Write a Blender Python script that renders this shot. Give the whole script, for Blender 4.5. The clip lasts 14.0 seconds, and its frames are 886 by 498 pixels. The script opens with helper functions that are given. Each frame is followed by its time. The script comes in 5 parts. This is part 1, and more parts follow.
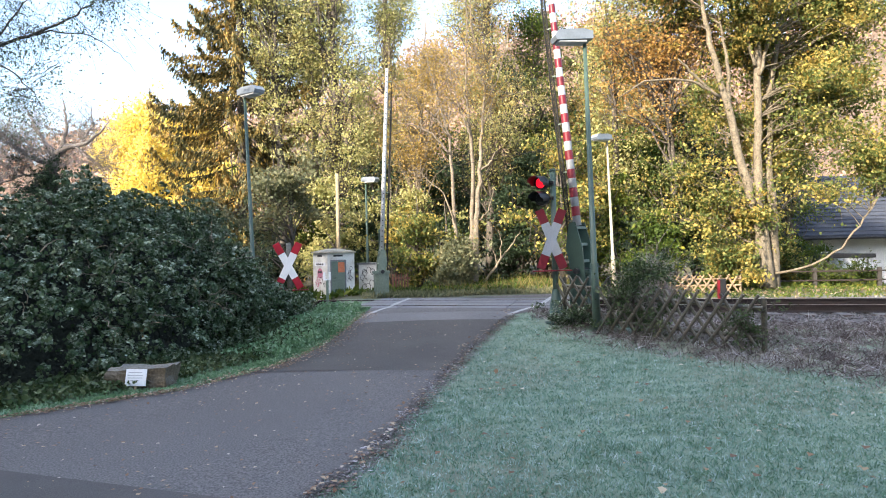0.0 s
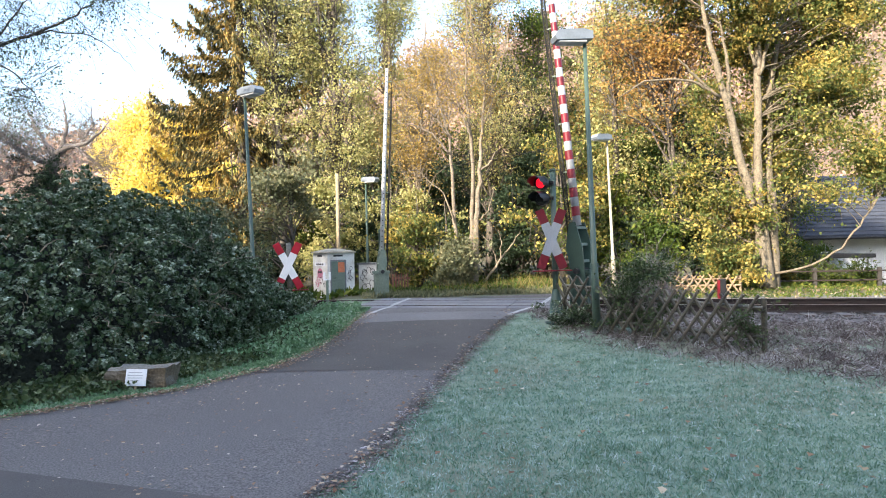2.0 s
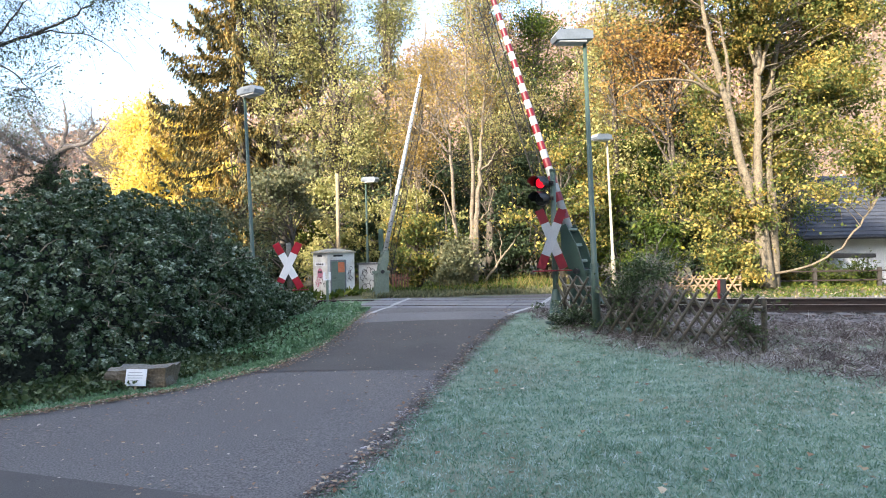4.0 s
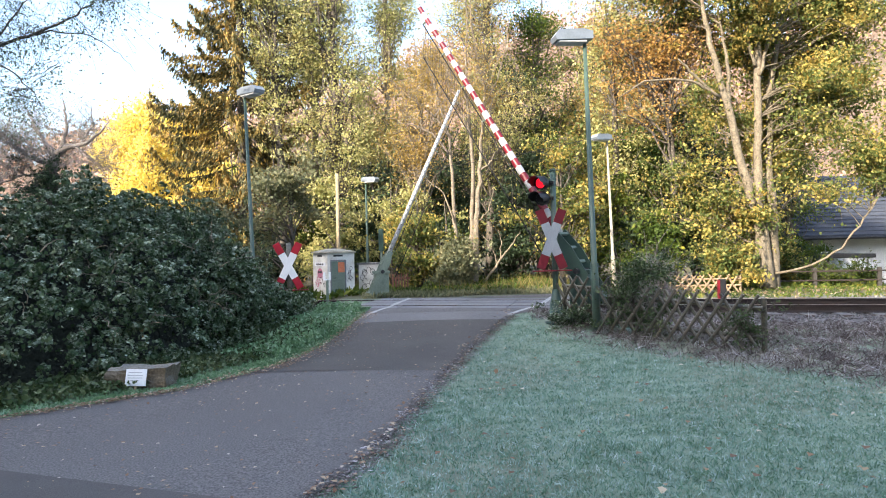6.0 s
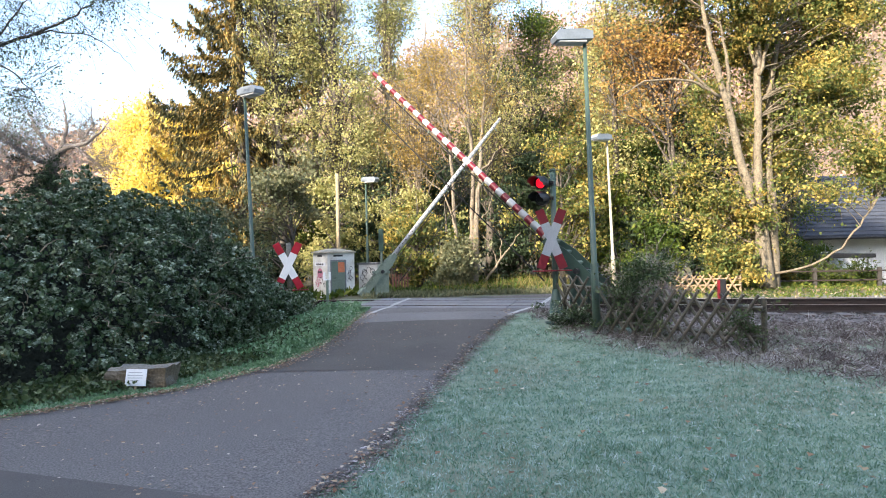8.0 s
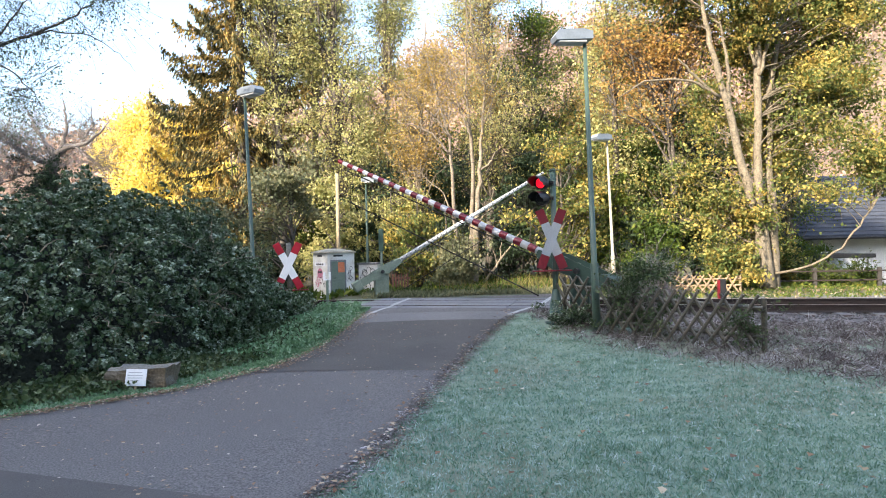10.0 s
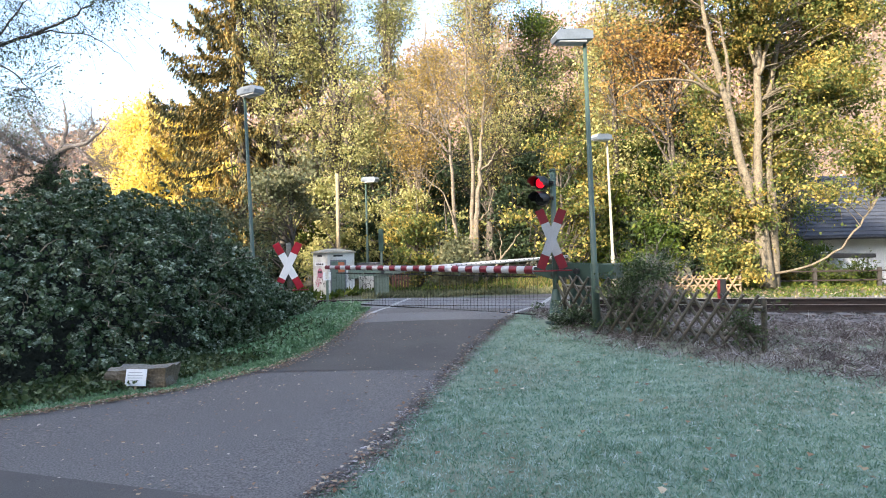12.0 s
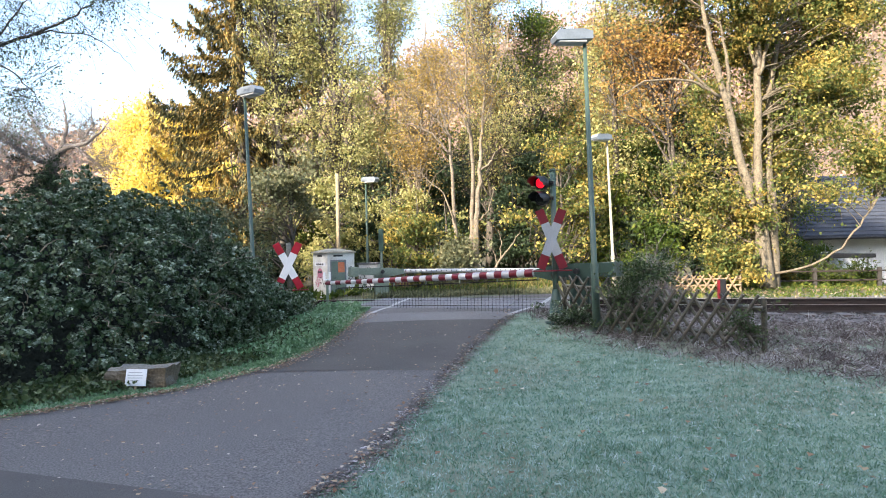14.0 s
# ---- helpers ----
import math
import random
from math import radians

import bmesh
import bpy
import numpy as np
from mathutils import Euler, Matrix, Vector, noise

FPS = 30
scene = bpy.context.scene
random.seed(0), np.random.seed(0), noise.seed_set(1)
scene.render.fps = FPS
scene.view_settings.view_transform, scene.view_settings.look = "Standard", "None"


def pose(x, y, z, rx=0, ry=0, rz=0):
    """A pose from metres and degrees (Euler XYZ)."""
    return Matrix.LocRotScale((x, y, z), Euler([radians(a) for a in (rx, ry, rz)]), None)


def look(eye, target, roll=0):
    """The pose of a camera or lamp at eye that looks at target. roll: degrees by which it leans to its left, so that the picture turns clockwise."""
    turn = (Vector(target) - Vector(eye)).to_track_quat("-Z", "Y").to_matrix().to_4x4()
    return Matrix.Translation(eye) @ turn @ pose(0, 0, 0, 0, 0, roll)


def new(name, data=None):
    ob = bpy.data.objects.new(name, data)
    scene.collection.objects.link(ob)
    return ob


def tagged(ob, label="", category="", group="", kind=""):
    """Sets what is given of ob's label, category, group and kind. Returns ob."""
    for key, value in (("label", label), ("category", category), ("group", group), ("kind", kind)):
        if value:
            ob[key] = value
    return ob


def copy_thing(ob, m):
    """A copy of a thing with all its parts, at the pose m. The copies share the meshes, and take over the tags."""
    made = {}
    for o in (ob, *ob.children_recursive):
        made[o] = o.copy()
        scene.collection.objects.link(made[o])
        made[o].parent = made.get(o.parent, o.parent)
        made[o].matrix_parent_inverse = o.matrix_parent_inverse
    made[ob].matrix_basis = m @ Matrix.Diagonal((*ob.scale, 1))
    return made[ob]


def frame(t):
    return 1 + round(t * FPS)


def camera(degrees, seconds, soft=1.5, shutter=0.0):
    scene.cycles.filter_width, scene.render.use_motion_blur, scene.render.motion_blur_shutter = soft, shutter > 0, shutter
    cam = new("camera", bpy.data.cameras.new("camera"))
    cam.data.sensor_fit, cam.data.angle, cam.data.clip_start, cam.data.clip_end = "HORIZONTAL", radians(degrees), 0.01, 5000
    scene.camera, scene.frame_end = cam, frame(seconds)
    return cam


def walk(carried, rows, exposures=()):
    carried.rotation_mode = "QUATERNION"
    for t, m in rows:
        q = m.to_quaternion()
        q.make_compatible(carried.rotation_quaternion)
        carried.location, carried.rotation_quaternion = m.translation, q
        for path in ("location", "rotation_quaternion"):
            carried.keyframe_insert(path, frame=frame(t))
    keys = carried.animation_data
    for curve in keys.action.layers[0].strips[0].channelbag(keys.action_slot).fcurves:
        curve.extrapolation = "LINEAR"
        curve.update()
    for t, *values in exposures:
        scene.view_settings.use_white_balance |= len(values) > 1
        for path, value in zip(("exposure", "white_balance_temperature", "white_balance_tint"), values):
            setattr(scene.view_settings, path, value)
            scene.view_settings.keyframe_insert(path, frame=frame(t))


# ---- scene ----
EYE = (0, 0, 1.55)
STILL = look(EYE, (0, 10, 1.55), -1.2)
cam = camera(68, 14.0, soft=1.0)
walk(cam, [(0.0, STILL), (14.0, STILL)])

# ---- light ----
SUN_FROM = Vector((-0.65, -0.76, 0)).normalized()
SUN_ELEVATION = radians(28)
world = bpy.data.worlds.new("sky")
scene.world = world
world.use_nodes = True
nt = world.node_tree
sky = nt.nodes.new("ShaderNodeTexSky")
sky.sky_type, sky.sun_disc = "NISHITA", False
sky.sun_elevation = SUN_ELEVATION
sky.sun_rotation = math.atan2(SUN_FROM.x, SUN_FROM.y)
sky.air_density, sky.dust_density = 1.0, 2.7
nt.links.new(sky.outputs[0], nt.nodes["Background"].inputs[0])
nt.nodes["Background"].inputs[1].default_value = 0.15
sun = new("sun", bpy.data.lights.new("sun", "SUN"))
sun.data.energy, sun.data.angle, sun.data.color = 3.2, radians(0.6), (1.0, 0.88, 0.72)
to_sun = SUN_FROM * math.cos(SUN_ELEVATION) + Vector((0, 0, math.sin(SUN_ELEVATION)))
sun.matrix_world = look(to_sun * 100, (0, 0, 0))
scene.view_settings.exposure = 2.17

# ---- helpers of this scene ----
rng = np.random.default_rng(7)


class Geo:
    """Vertices and faces gathered for one mesh."""

    def __init__(self):
        self.v, self.f = [], []

    def add(self, verts, faces):
        n = len(self.v)
        self.v += [tuple(p) for p in verts]
        self.f += [tuple(i + n for i in f) for f in faces]
        return self

    def tube(self, pts, radii, sides=8, cap=True):
        pts = [Vector(p) for p in pts]
        if not hasattr(radii, "__len__"):
            radii = [radii] * len(pts)
        n0 = len(self.v)
        up = Vector((0.31, 0.17, 0.93)).normalized()
        for i, p in enumerate(pts):
            d = (pts[min(i + 1, len(pts) - 1)] - pts[max(i - 1, 0)]).normalized()
            a = d.cross(up)
            if a.length < 1e-3:
                a = d.cross(Vector((1, 0, 0)))
            a.normalize()
            b = d.cross(a)
            for k in range(sides):
                w = 2 * math.pi * k / sides
                self.v.append(tuple(p + (a * math.cos(w) + b * math.sin(w)) * radii[i]))
        for i in range(len(pts) - 1):
            for k in range(sides):
                q, r = n0 + i * sides, (k + 1) % sides
                self.f.append((q + k, q + r, q + sides + r, q + sides + k))
        if cap:
            self.f.append(tuple(n0 + k for k in reversed(range(sides))))
            self.f.append(tuple(n0 + (len(pts) - 1) * sides + k for k in range(sides)))
        return self

    def box(self, x0, x1, y0, y1, z0, z1, bevel=0.0, m=None):
        bm = bmesh.new()
        bmesh.ops.create_cube(bm, size=1, matrix=Matrix.Translation(((x0 + x1) / 2, (y0 + y1) / 2, (z0 + z1) / 2))
                              @ Matrix.Diagonal((x1 - x0, y1 - y0, z1 - z0, 1)))
        if bevel:
            bmesh.ops.bevel(bm, geom=bm.edges[:], offset=bevel, segments=2, affect="EDGES", profile=0.6)
        if m is not None:
            bmesh.ops.transform(bm, matrix=m, verts=bm.verts)
        bm.verts.index_update()
        self.add([v.co for v in bm.verts], [[v.index for v in f.verts] for f in bm.faces])
        bm.free()
        return self

    def prism(self, outline, y0, y1):
        """An outline in x, z pushed from y0 to y1."""
        n = len(outline)
        vs = [(x, y0, z) for x, z in outline] + [(x, y1, z) for x, z in outline]
        fs = [tuple(range(n)), tuple(reversed(range(n, 2 * n)))]
        fs += [(i, n + i, n + (i + 1) % n, (i + 1) % n) for i in range(n)]
        return self.add(vs, fs)

    def mesh(self, name, material, smooth=False):
        me = bpy.data.meshes.new(name)
        me.from_pydata(self.v, [], self.f)
        if smooth:
            me.polygons.foreach_set("use_smooth", [True] * len(me.polygons))
        me.materials.append(material)
        bm = bmesh.new()
        bm.from_mesh(me)
        bmesh.ops.recalc_face_normals(bm, faces=bm.faces)
        bm.to_mesh(me)
        bm.free()
        return me


def part(name, geo, material, parent, label="", smooth=False, m=None):
    ob = new(name, geo.mesh(name, material, smooth) if isinstance(geo, Geo) else geo)
    ob.parent = parent
    if m is not None:
        ob.matrix_basis = m
    if label:
        tagged(ob, label)
    return ob


def thing(name, m, label, category, group="", kind=""):
    ob = new(name)
    ob.empty_display_size = 0.2
    ob.matrix_basis = m
    return tagged(ob, label, category, group, kind)


def fast_mesh(name, verts, faces, material, smooth=False):
    """A mesh from arrays, all faces with the same number of corners."""
    verts, faces = np.asarray(verts, np.float32), np.asarray(faces, np.int32)
    k = faces.shape[1]
    me = bpy.data.meshes.new(name)
    me.vertices.add(len(verts))
    me.vertices.foreach_set("co", verts.ravel())
    me.loops.add(faces.size)
    me.loops.foreach_set("vertex_index", faces.ravel())
    me.polygons.add(len(faces))
    me.polygons.foreach_set("loop_start", np.arange(0, faces.size, k, dtype=np.int32))
    me.update(calc_edges=True)
    if smooth:
        me.polygons.foreach_set("use_smooth", [True] * len(faces))
    me.materials.append(material)
    me.validate()
    return me


def unit(a):
    return a / np.maximum(np.linalg.norm(a, axis=1, keepdims=True), 1e-9)


def leaf_quads(c, length, width, along=None, spread=1.0, flat=0.0, face=None):
    """Kite-shaped leaves at the centres c. along: a main direction of growth; flat: how far they lie level; face: where the blades turn to."""
    n = len(c)
    u = rng.normal(size=(n, 3)) * spread
    if along is not None:
        u = u + along
    if flat > 1:
        u[:, 2] *= 0.12
    u = unit(u)
    w = rng.normal(size=(n, 3))
    w[:, 2] += flat * 3
    if face is not None:
        w = face + w * 0.38
    v = unit(np.cross(w, u))
    s = rng.uniform(0.6, 1.3, (n, 1))
    nn = np.cross(u, v)
    a, b = u * length * s / 2, v * width * s / 2
    fold = nn * width * 0.18 * s
    verts = np.stack([c - a, c + b - a * 0.15 + fold, c + a, c - b - a * 0.15 + fold], 1).reshape(-1, 3)
    return verts, np.arange(4 * n).reshape(-1, 4)


def smooth01(a, b, x):
    t = np.clip((x - a) / (b - a), 0, 1)
    return t * t * (3 - 2 * t)


# ---- lie of the land ----
TRACK = Vector((math.cos(radians(-12.7)), math.sin(radians(-12.7)), 0))
SUN_U = (-SUN_FROM.x, -SUN_FROM.y)


def ground_z(x, y):
    x, y = np.asarray(x, float), np.asarray(y, float)
    d = (y + 0.226 * x - 15.45) / 1.025
    lane = smooth01(-4.2, -2.6, x) * smooth01(4.6, 3.0, x)
    z = 0.27 * smooth01(-6.5, -1.8, d) * (0.4 + 0.6 * smooth01(4.6, 3.0, x) * smooth01(-7, -4, x))
    z = z - (z + 0.12) * smooth01(-2.9, -2.2, d) * smooth01(3.0, 2.3, d) * (1 - lane)
    z = z - 0.27 * smooth01(2.2, 7, d) * smooth01(3, -3, x)
    z = z - 1.3 * smooth01(6, 20, d) * smooth01(7, 14, x)
    z = z + (50 + np.where(x > 0, 0.10, 0.24) * np.maximum(x, -150) + 5 * np.sin(x * 0.021 + 1) + 3 * np.sin(x * 0.06)) * smooth01(62, 190, y + 0.1 * np.abs(x))
    # unseen ridge behind the camera, added to keep the sun off the foreground
    s = x * SUN_U[0] + y * SUN_U[1]
    t = x * SUN_U[1] - y * SUN_U[0]
    z = z + (34.7 + 1.2 * np.sin(t * 0.11) + 0.8 * np.sin(t * 0.37 + 1)) * smooth01(-13, -48, s)
    return z


def gz(x, y):
    return float(ground_z(x, y))


# ---- materials ----
def nodes_of(name):
    m = bpy.data.materials.new(name)
    m.use_nodes = True
    return m, m.node_tree, m.node_tree.nodes["Principled BSDF"]


def ramp(nt, fac, stops):
    r = nt.nodes.new("ShaderNodeValToRGB")
    while len(r.color_ramp.elements) < len(stops):
        r.color_ramp.elements.new(0.5)
    for e, (p, c) in zip(r.color_ramp.elements, stops):
        e.position, e.color = p, (*c, 1)
    nt.links.new(fac, r.inputs[0])
    return r.outputs[0]


def noise_out(nt, scale, detail=4, rough=0.55, coord="Object"):
    tc = nt.nodes.new("ShaderNodeTexCoord")
    n = nt.nodes.new("ShaderNodeTexNoise")
    n.inputs["Scale"].default_value, n.inputs["Detail"].default_value = scale, detail
    n.inputs["Roughness"].default_value = rough
    nt.links.new(tc.outputs[coord], n.inputs["Vector"])
    return n.outputs["Fac"]


def mix(nt, fac, a, b, blend="MIX"):
    n = nt.nodes.new("ShaderNodeMix")
    n.data_type, n.blend_type = "RGBA", blend
    for sock, val in ((n.inputs[0], fac), (n.inputs[6], a), (n.inputs[7], b)):
        if isinstance(val, (int, float)):
            sock.default_value = val
        elif isinstance(val, tuple):
            sock.default_value = (*val, 1)
        else:
            nt.links.new(val, sock)
    return n.outputs[2]


def calc(nt, op, a, b=0.0):
    n = nt.nodes.new("ShaderNodeMath")
    n.operation = op
    for sock, val in ((n.inputs[0], a), (n.inputs[1], b)):
        if isinstance(val, (int, float)):
            sock.default_value = val
        else:
            nt.links.new(val, sock)
    return n.outputs[0]


def bump(nt, bsdf, fac, strength, dist):
    b = nt.nodes.new("ShaderNodeBump")
    b.inputs["Strength"].default_value, b.inputs["Distance"].default_value = strength, dist
    nt.links.new(fac, b.inputs["Height"])
    nt.links.new(b.outputs[0], bsdf.inputs["Normal"])


def up_facing(nt):
    g = nt.nodes.new("ShaderNodeNewGeometry")
    s = nt.nodes.new("ShaderNodeSeparateXYZ")
    nt.links.new(g.outputs["Normal"], s.inputs[0])
    return s.outputs[2]


def surface(name, colour, dark, scale, fine, rough=0.7, metal=0.0, relief=0.3, dist=0.004, frost=0.0, grain=0.5):
    """A worn surface: two tones in patches, a fine grain, relief, and frost on what faces up."""
    m, nt, b = nodes_of(name)
    big, small = noise_out(nt, scale, 5), noise_out(nt, fine, 3)
    col = ramp(nt, big, [(0.3, dark), (0.62, colour)])
    col = mix(nt, grain, col, ramp(nt, small, [(0.36, tuple(0.5 * c for c in colour)), (0.64, tuple(min(1, 1.4 * c) for c in colour))]))
    if frost:
        f = calc(nt, "MULTIPLY", calc(nt, "MAXIMUM", up_facing(nt), 0.0), calc(nt, "MULTIPLY", small, frost * 1.6))
        col = mix(nt, f, col, (0.62, 0.68, 0.70))
    nt.links.new(col, b.inputs["Base Color"])
    b.inputs["Metallic"].default_value = metal
    r = nt.nodes.new("ShaderNodeMapRange")
    nt.links.new(big, r.inputs[0])
    r.inputs[3].default_value, r.inputs[4].default_value = min(1, rough + 0.12), max(0.05, rough - 0.12)
    nt.links.new(r.outputs[0], b.inputs["Roughness"])
    bump(nt, b, small, relief, dist)
    return m


def leafy(name, stops, frost=0.0, through_light=0.42, patch=0.5, patch_scale=0.8, rough=0.55, rime_scale=2.6):
    """Leaves: each takes its own colour off the ramp, drifting in patches; light passes through."""
    m, nt, b = nodes_of(name)
    g = nt.nodes.new("ShaderNodeNewGeometry")
    n = noise_out(nt, patch_scale, 2)
    fac = calc(nt, "ADD", calc(nt, "MULTIPLY", g.outputs["Random Per Island"], 1 - patch),
               calc(nt, "MULTIPLY", calc(nt, "SUBTRACT", calc(nt, "MULTIPLY", n, 2.4), 0.7), patch))
    col = ramp(nt, fac, stops)
    if frost:
        rime = calc(nt, "MULTIPLY", calc(nt, "SUBTRACT", noise_out(nt, rime_scale, 3), 0.36), 4.6)
        rime = calc(nt, "MINIMUM", calc(nt, "MAXIMUM", rime, 0.06), 1.3)
        fr = calc(nt, "MULTIPLY", calc(nt, "POWER", calc(nt, "ABSOLUTE", up_facing(nt)), 2.2), calc(nt, "MULTIPLY", rime, frost))
        col = mix(nt, calc(nt, "MINIMUM", fr, 0.85), col, (0.45, 0.51, 0.40))
    nt.links.new(col, b.inputs["Base Color"])
    b.inputs["Roughness"].default_value, b.inputs["Specular IOR Level"].default_value = rough, 0.18
    if through_light:
        t = nt.nodes.new("ShaderNodeBsdfTranslucent")
        nt.links.new(mix(nt, 1.0, col, (1.0, 0.97, 0.8), "MULTIPLY"), t.inputs[0])
        ms = nt.nodes.new("ShaderNodeMixShader")
        ms.inputs[0].default_value = through_light
        nt.links.new(b.outputs[0], ms.inputs[1])
        nt.links.new(t.outputs[0], ms.inputs[2])
        nt.links.new(ms.outputs[0], nt.nodes["Material Output"].inputs["Surface"])
    return m


ASPHALT = surface("asphalt", (0.132, 0.124, 0.121), (0.078, 0.073, 0.072), 0.7, 65, 0.85, relief=1.0, dist=0.012, grain=0.9)
ASPHALT_OLD = surface("asphalt_pale", (0.17, 0.165, 0.165), (0.11, 0.105, 0.105), 0.8, 90, 0.85, relief=0.6, dist=0.006)
ASPHALT_NEW = surface("asphalt_dark", (0.082, 0.075, 0.07), (0.054, 0.049, 0.046), 0.9, 120, 0.8, relief=0.6, dist=0.006)
CONCRETE = surface("concrete", (0.19, 0.19, 0.205), (0.12, 0.12, 0.13), 1.4, 40, 0.8)
CONCRETE_OLD = surface("old_painted_concrete", (0.74, 0.73, 0.69), (0.40, 0.38, 0.33), 2.6, 30, 0.8, grain=0.16)
ROOF_CONCRETE = surface("mossy_concrete", (0.40, 0.37, 0.30), (0.2, 0.19, 0.14), 3, 30, 0.9)
ROAD_PAINT = surface("road_paint", (0.42, 0.42, 0.42), (0.22, 0.22, 0.22), 6, 60, 0.7)
GREEN_PAINT = surface("green_paint", (0.058, 0.098, 0.078), (0.04, 0.07, 0.055), 2.5, 60, 0.5, relief=0.08, dist=0.002, grain=0.2)
GREEN_DARK = surface("dark_green_paint", (0.03, 0.066, 0.052), (0.02, 0.045, 0.036), 2.5, 60, 0.5, relief=0.1, dist=0.002, grain=0.2)
GREEN_PALE = surface("weathered_green_paint", (0.15, 0.19, 0.15), (0.10, 0.135, 0.105), 3, 40, 0.6, relief=0.1, dist=0.002, grain=0.3)
WHITE_PAINT = surface("white_paint", (0.50, 0.51, 0.53), (0.40, 0.41, 0.43), 3, 50, 0.45, relief=0.05, dist=0.002, grain=0.12)
RED_PAINT = surface("red_paint", (0.155, 0.006, 0.015), (0.115, 0.005, 0.012), 3, 50, 0.42, relief=0.05, dist=0.002, grain=0.15)
# white lowered and blued for the near cross's shade; also grey for notice text
SIGN_WHITE = surface("shade_grey_white", (0.29, 0.32, 0.355), (0.24, 0.265, 0.295), 4, 50, 0.5, relief=0.05, dist=0.002, grain=0.12)
NOTICE_WHITE = surface("notice_white", (0.80, 0.82, 0.84), (0.72, 0.74, 0.76), 4, 50, 0.5, relief=0.05, dist=0.001, grain=0.08)
BLACK_STEEL = surface("dark_steel", (0.03, 0.03, 0.032), (0.018, 0.018, 0.02), 4, 60, 0.5, 0.4, grain=0.2)
DARK_WIRE = surface("dull_black_wire", (0.014, 0.013, 0.012), (0.008, 0.008, 0.008), 4, 60, 0.95, grain=0.2)
# galvanised pole with the sun's cream tint put into its colour
LAMP_SUNLIT = surface("sunlit_tint_steel", (0.34, 0.31, 0.24), (0.25, 0.23, 0.18), 3, 60, 0.5, relief=0.05, dist=0.001, grain=0.15)
LAMP_GREY = surface("lamp_shell", (0.17, 0.20, 0.235), (0.13, 0.155, 0.18), 4, 60, 0.4, relief=0.05, dist=0.001, frost=0.3, grain=0.15)
RUST_RED = surface("red_rust", (0.16, 0.075, 0.05), (0.09, 0.045, 0.032), 5, 60, 0.85)
RUST = surface("rusty_rail", (0.03, 0.02, 0.017), (0.018, 0.012, 0.011), 5, 60, 0.85)
RAIL_TOP = surface("worn_rail_head", (0.36, 0.34, 0.33), (0.28, 0.26, 0.25), 5, 60, 0.35, 0.9, grain=0.2)
SLEEPER = surface("old_wood_sleeper", (0.10, 0.08, 0.07), (0.05, 0.04, 0.036), 2, 45, 0.9, relief=0.6, dist=0.01, frost=0.15)
FENCE_WOOD = surface("weathered_fence_wood", (0.078, 0.07, 0.052), (0.04, 0.043, 0.03), 3, 40, 0.9, relief=0.5, frost=0.2)
FENCE_WARM = surface("dry_fence_wood", (0.30, 0.21, 0.13), (0.2, 0.14, 0.085), 3, 40, 0.9, relief=0.5)
POST_WOOD = surface("post_wood", (0.34, 0.27, 0.17), (0.2, 0.15, 0.095), 3, 40, 0.9, relief=0.5)
STONE = surface("mossy_sandstone", (0.12, 0.092, 0.06), (0.045, 0.048, 0.028), 3.5, 40, 0.9, relief=0.8, dist=0.02, frost=0.2)
BALLAST = surface("ballast", (0.15, 0.135, 0.135), (0.07, 0.06, 0.06), 6, 30, 0.9, relief=1, dist=0.03, frost=0.06)
PLASTER = surface("white_plaster", (0.72, 0.73, 0.76), (0.6, 0.61, 0.64), 1.2, 40, 0.85)
SLATE = surface("dark_roof_tile", (0.042, 0.05, 0.07), (0.026, 0.031, 0.045), 2.0, 30, 0.8)
DARK_WOOD = surface("dark_timber", (0.05, 0.045, 0.04), (0.03, 0.028, 0.025), 2, 30, 0.8)
BARK = surface("bark", (0.23, 0.19, 0.14), (0.055, 0.047, 0.036), 5.0, 22, 0.95, relief=0.9, dist=0.03)
BARK_PALE = surface("pale_bark", (0.20, 0.165, 0.115), (0.06, 0.052, 0.042), 4.0, 22, 0.95, relief=0.9, dist=0.03)
BARK_DARK = surface("dark_bark", (0.10, 0.085, 0.07), (0.055, 0.05, 0.04), 2.2, 18, 0.95, relief=0.9, dist=0.03)
TWIG_FROST = surface("frosted_twig", (0.22, 0.185, 0.17), (0.11, 0.09, 0.085), 3, 30, 0.95, frost=0.25)

L_MAPLE = leafy("maple_leaf", [(0.0, (0.04, 0.07, 0.022)), (0.4, (0.13, 0.165, 0.05)), (0.62, (0.36, 0.315, 0.095)), (0.86, (0.62, 0.44, 0.12)), (1.0, (0.56, 0.31, 0.09))])
L_ORANGE = leafy("orange_leaf", [(0.0, (0.16, 0.14, 0.05)), (0.4, (0.42, 0.28, 0.09)), (0.75, (0.50, 0.27, 0.10)), (1.0, (0.5, 0.38, 0.12))])
L_ALDER = leafy("alder_leaf", [(0.0, (0.12, 0.15, 0.055)), (0.4, (0.34, 0.35, 0.14)), (0.75, (0.56, 0.51, 0.23)), (1.0, (0.66, 0.54, 0.25))])
L_TAN = leafy("withered_leaf", [(0.0, (0.15, 0.11, 0.04)), (0.5, (0.38, 0.27, 0.09)), (1.0, (0.5, 0.38, 0.14))])
L_GREEN = leafy("green_leaf", [(0.0, (0.03, 0.055, 0.015)), (0.5, (0.08, 0.125, 0.025)), (0.8, (0.2, 0.22, 0.04)), (1.0, (0.42, 0.36, 0.05))])
L_GOLD = leafy("golden_leaf", [(0.0, (0.72, 0.52, 0.09)), (0.5, (0.86, 0.70, 0.18)), (1.0, (0.88, 0.79, 0.33))], through_light=0.3)
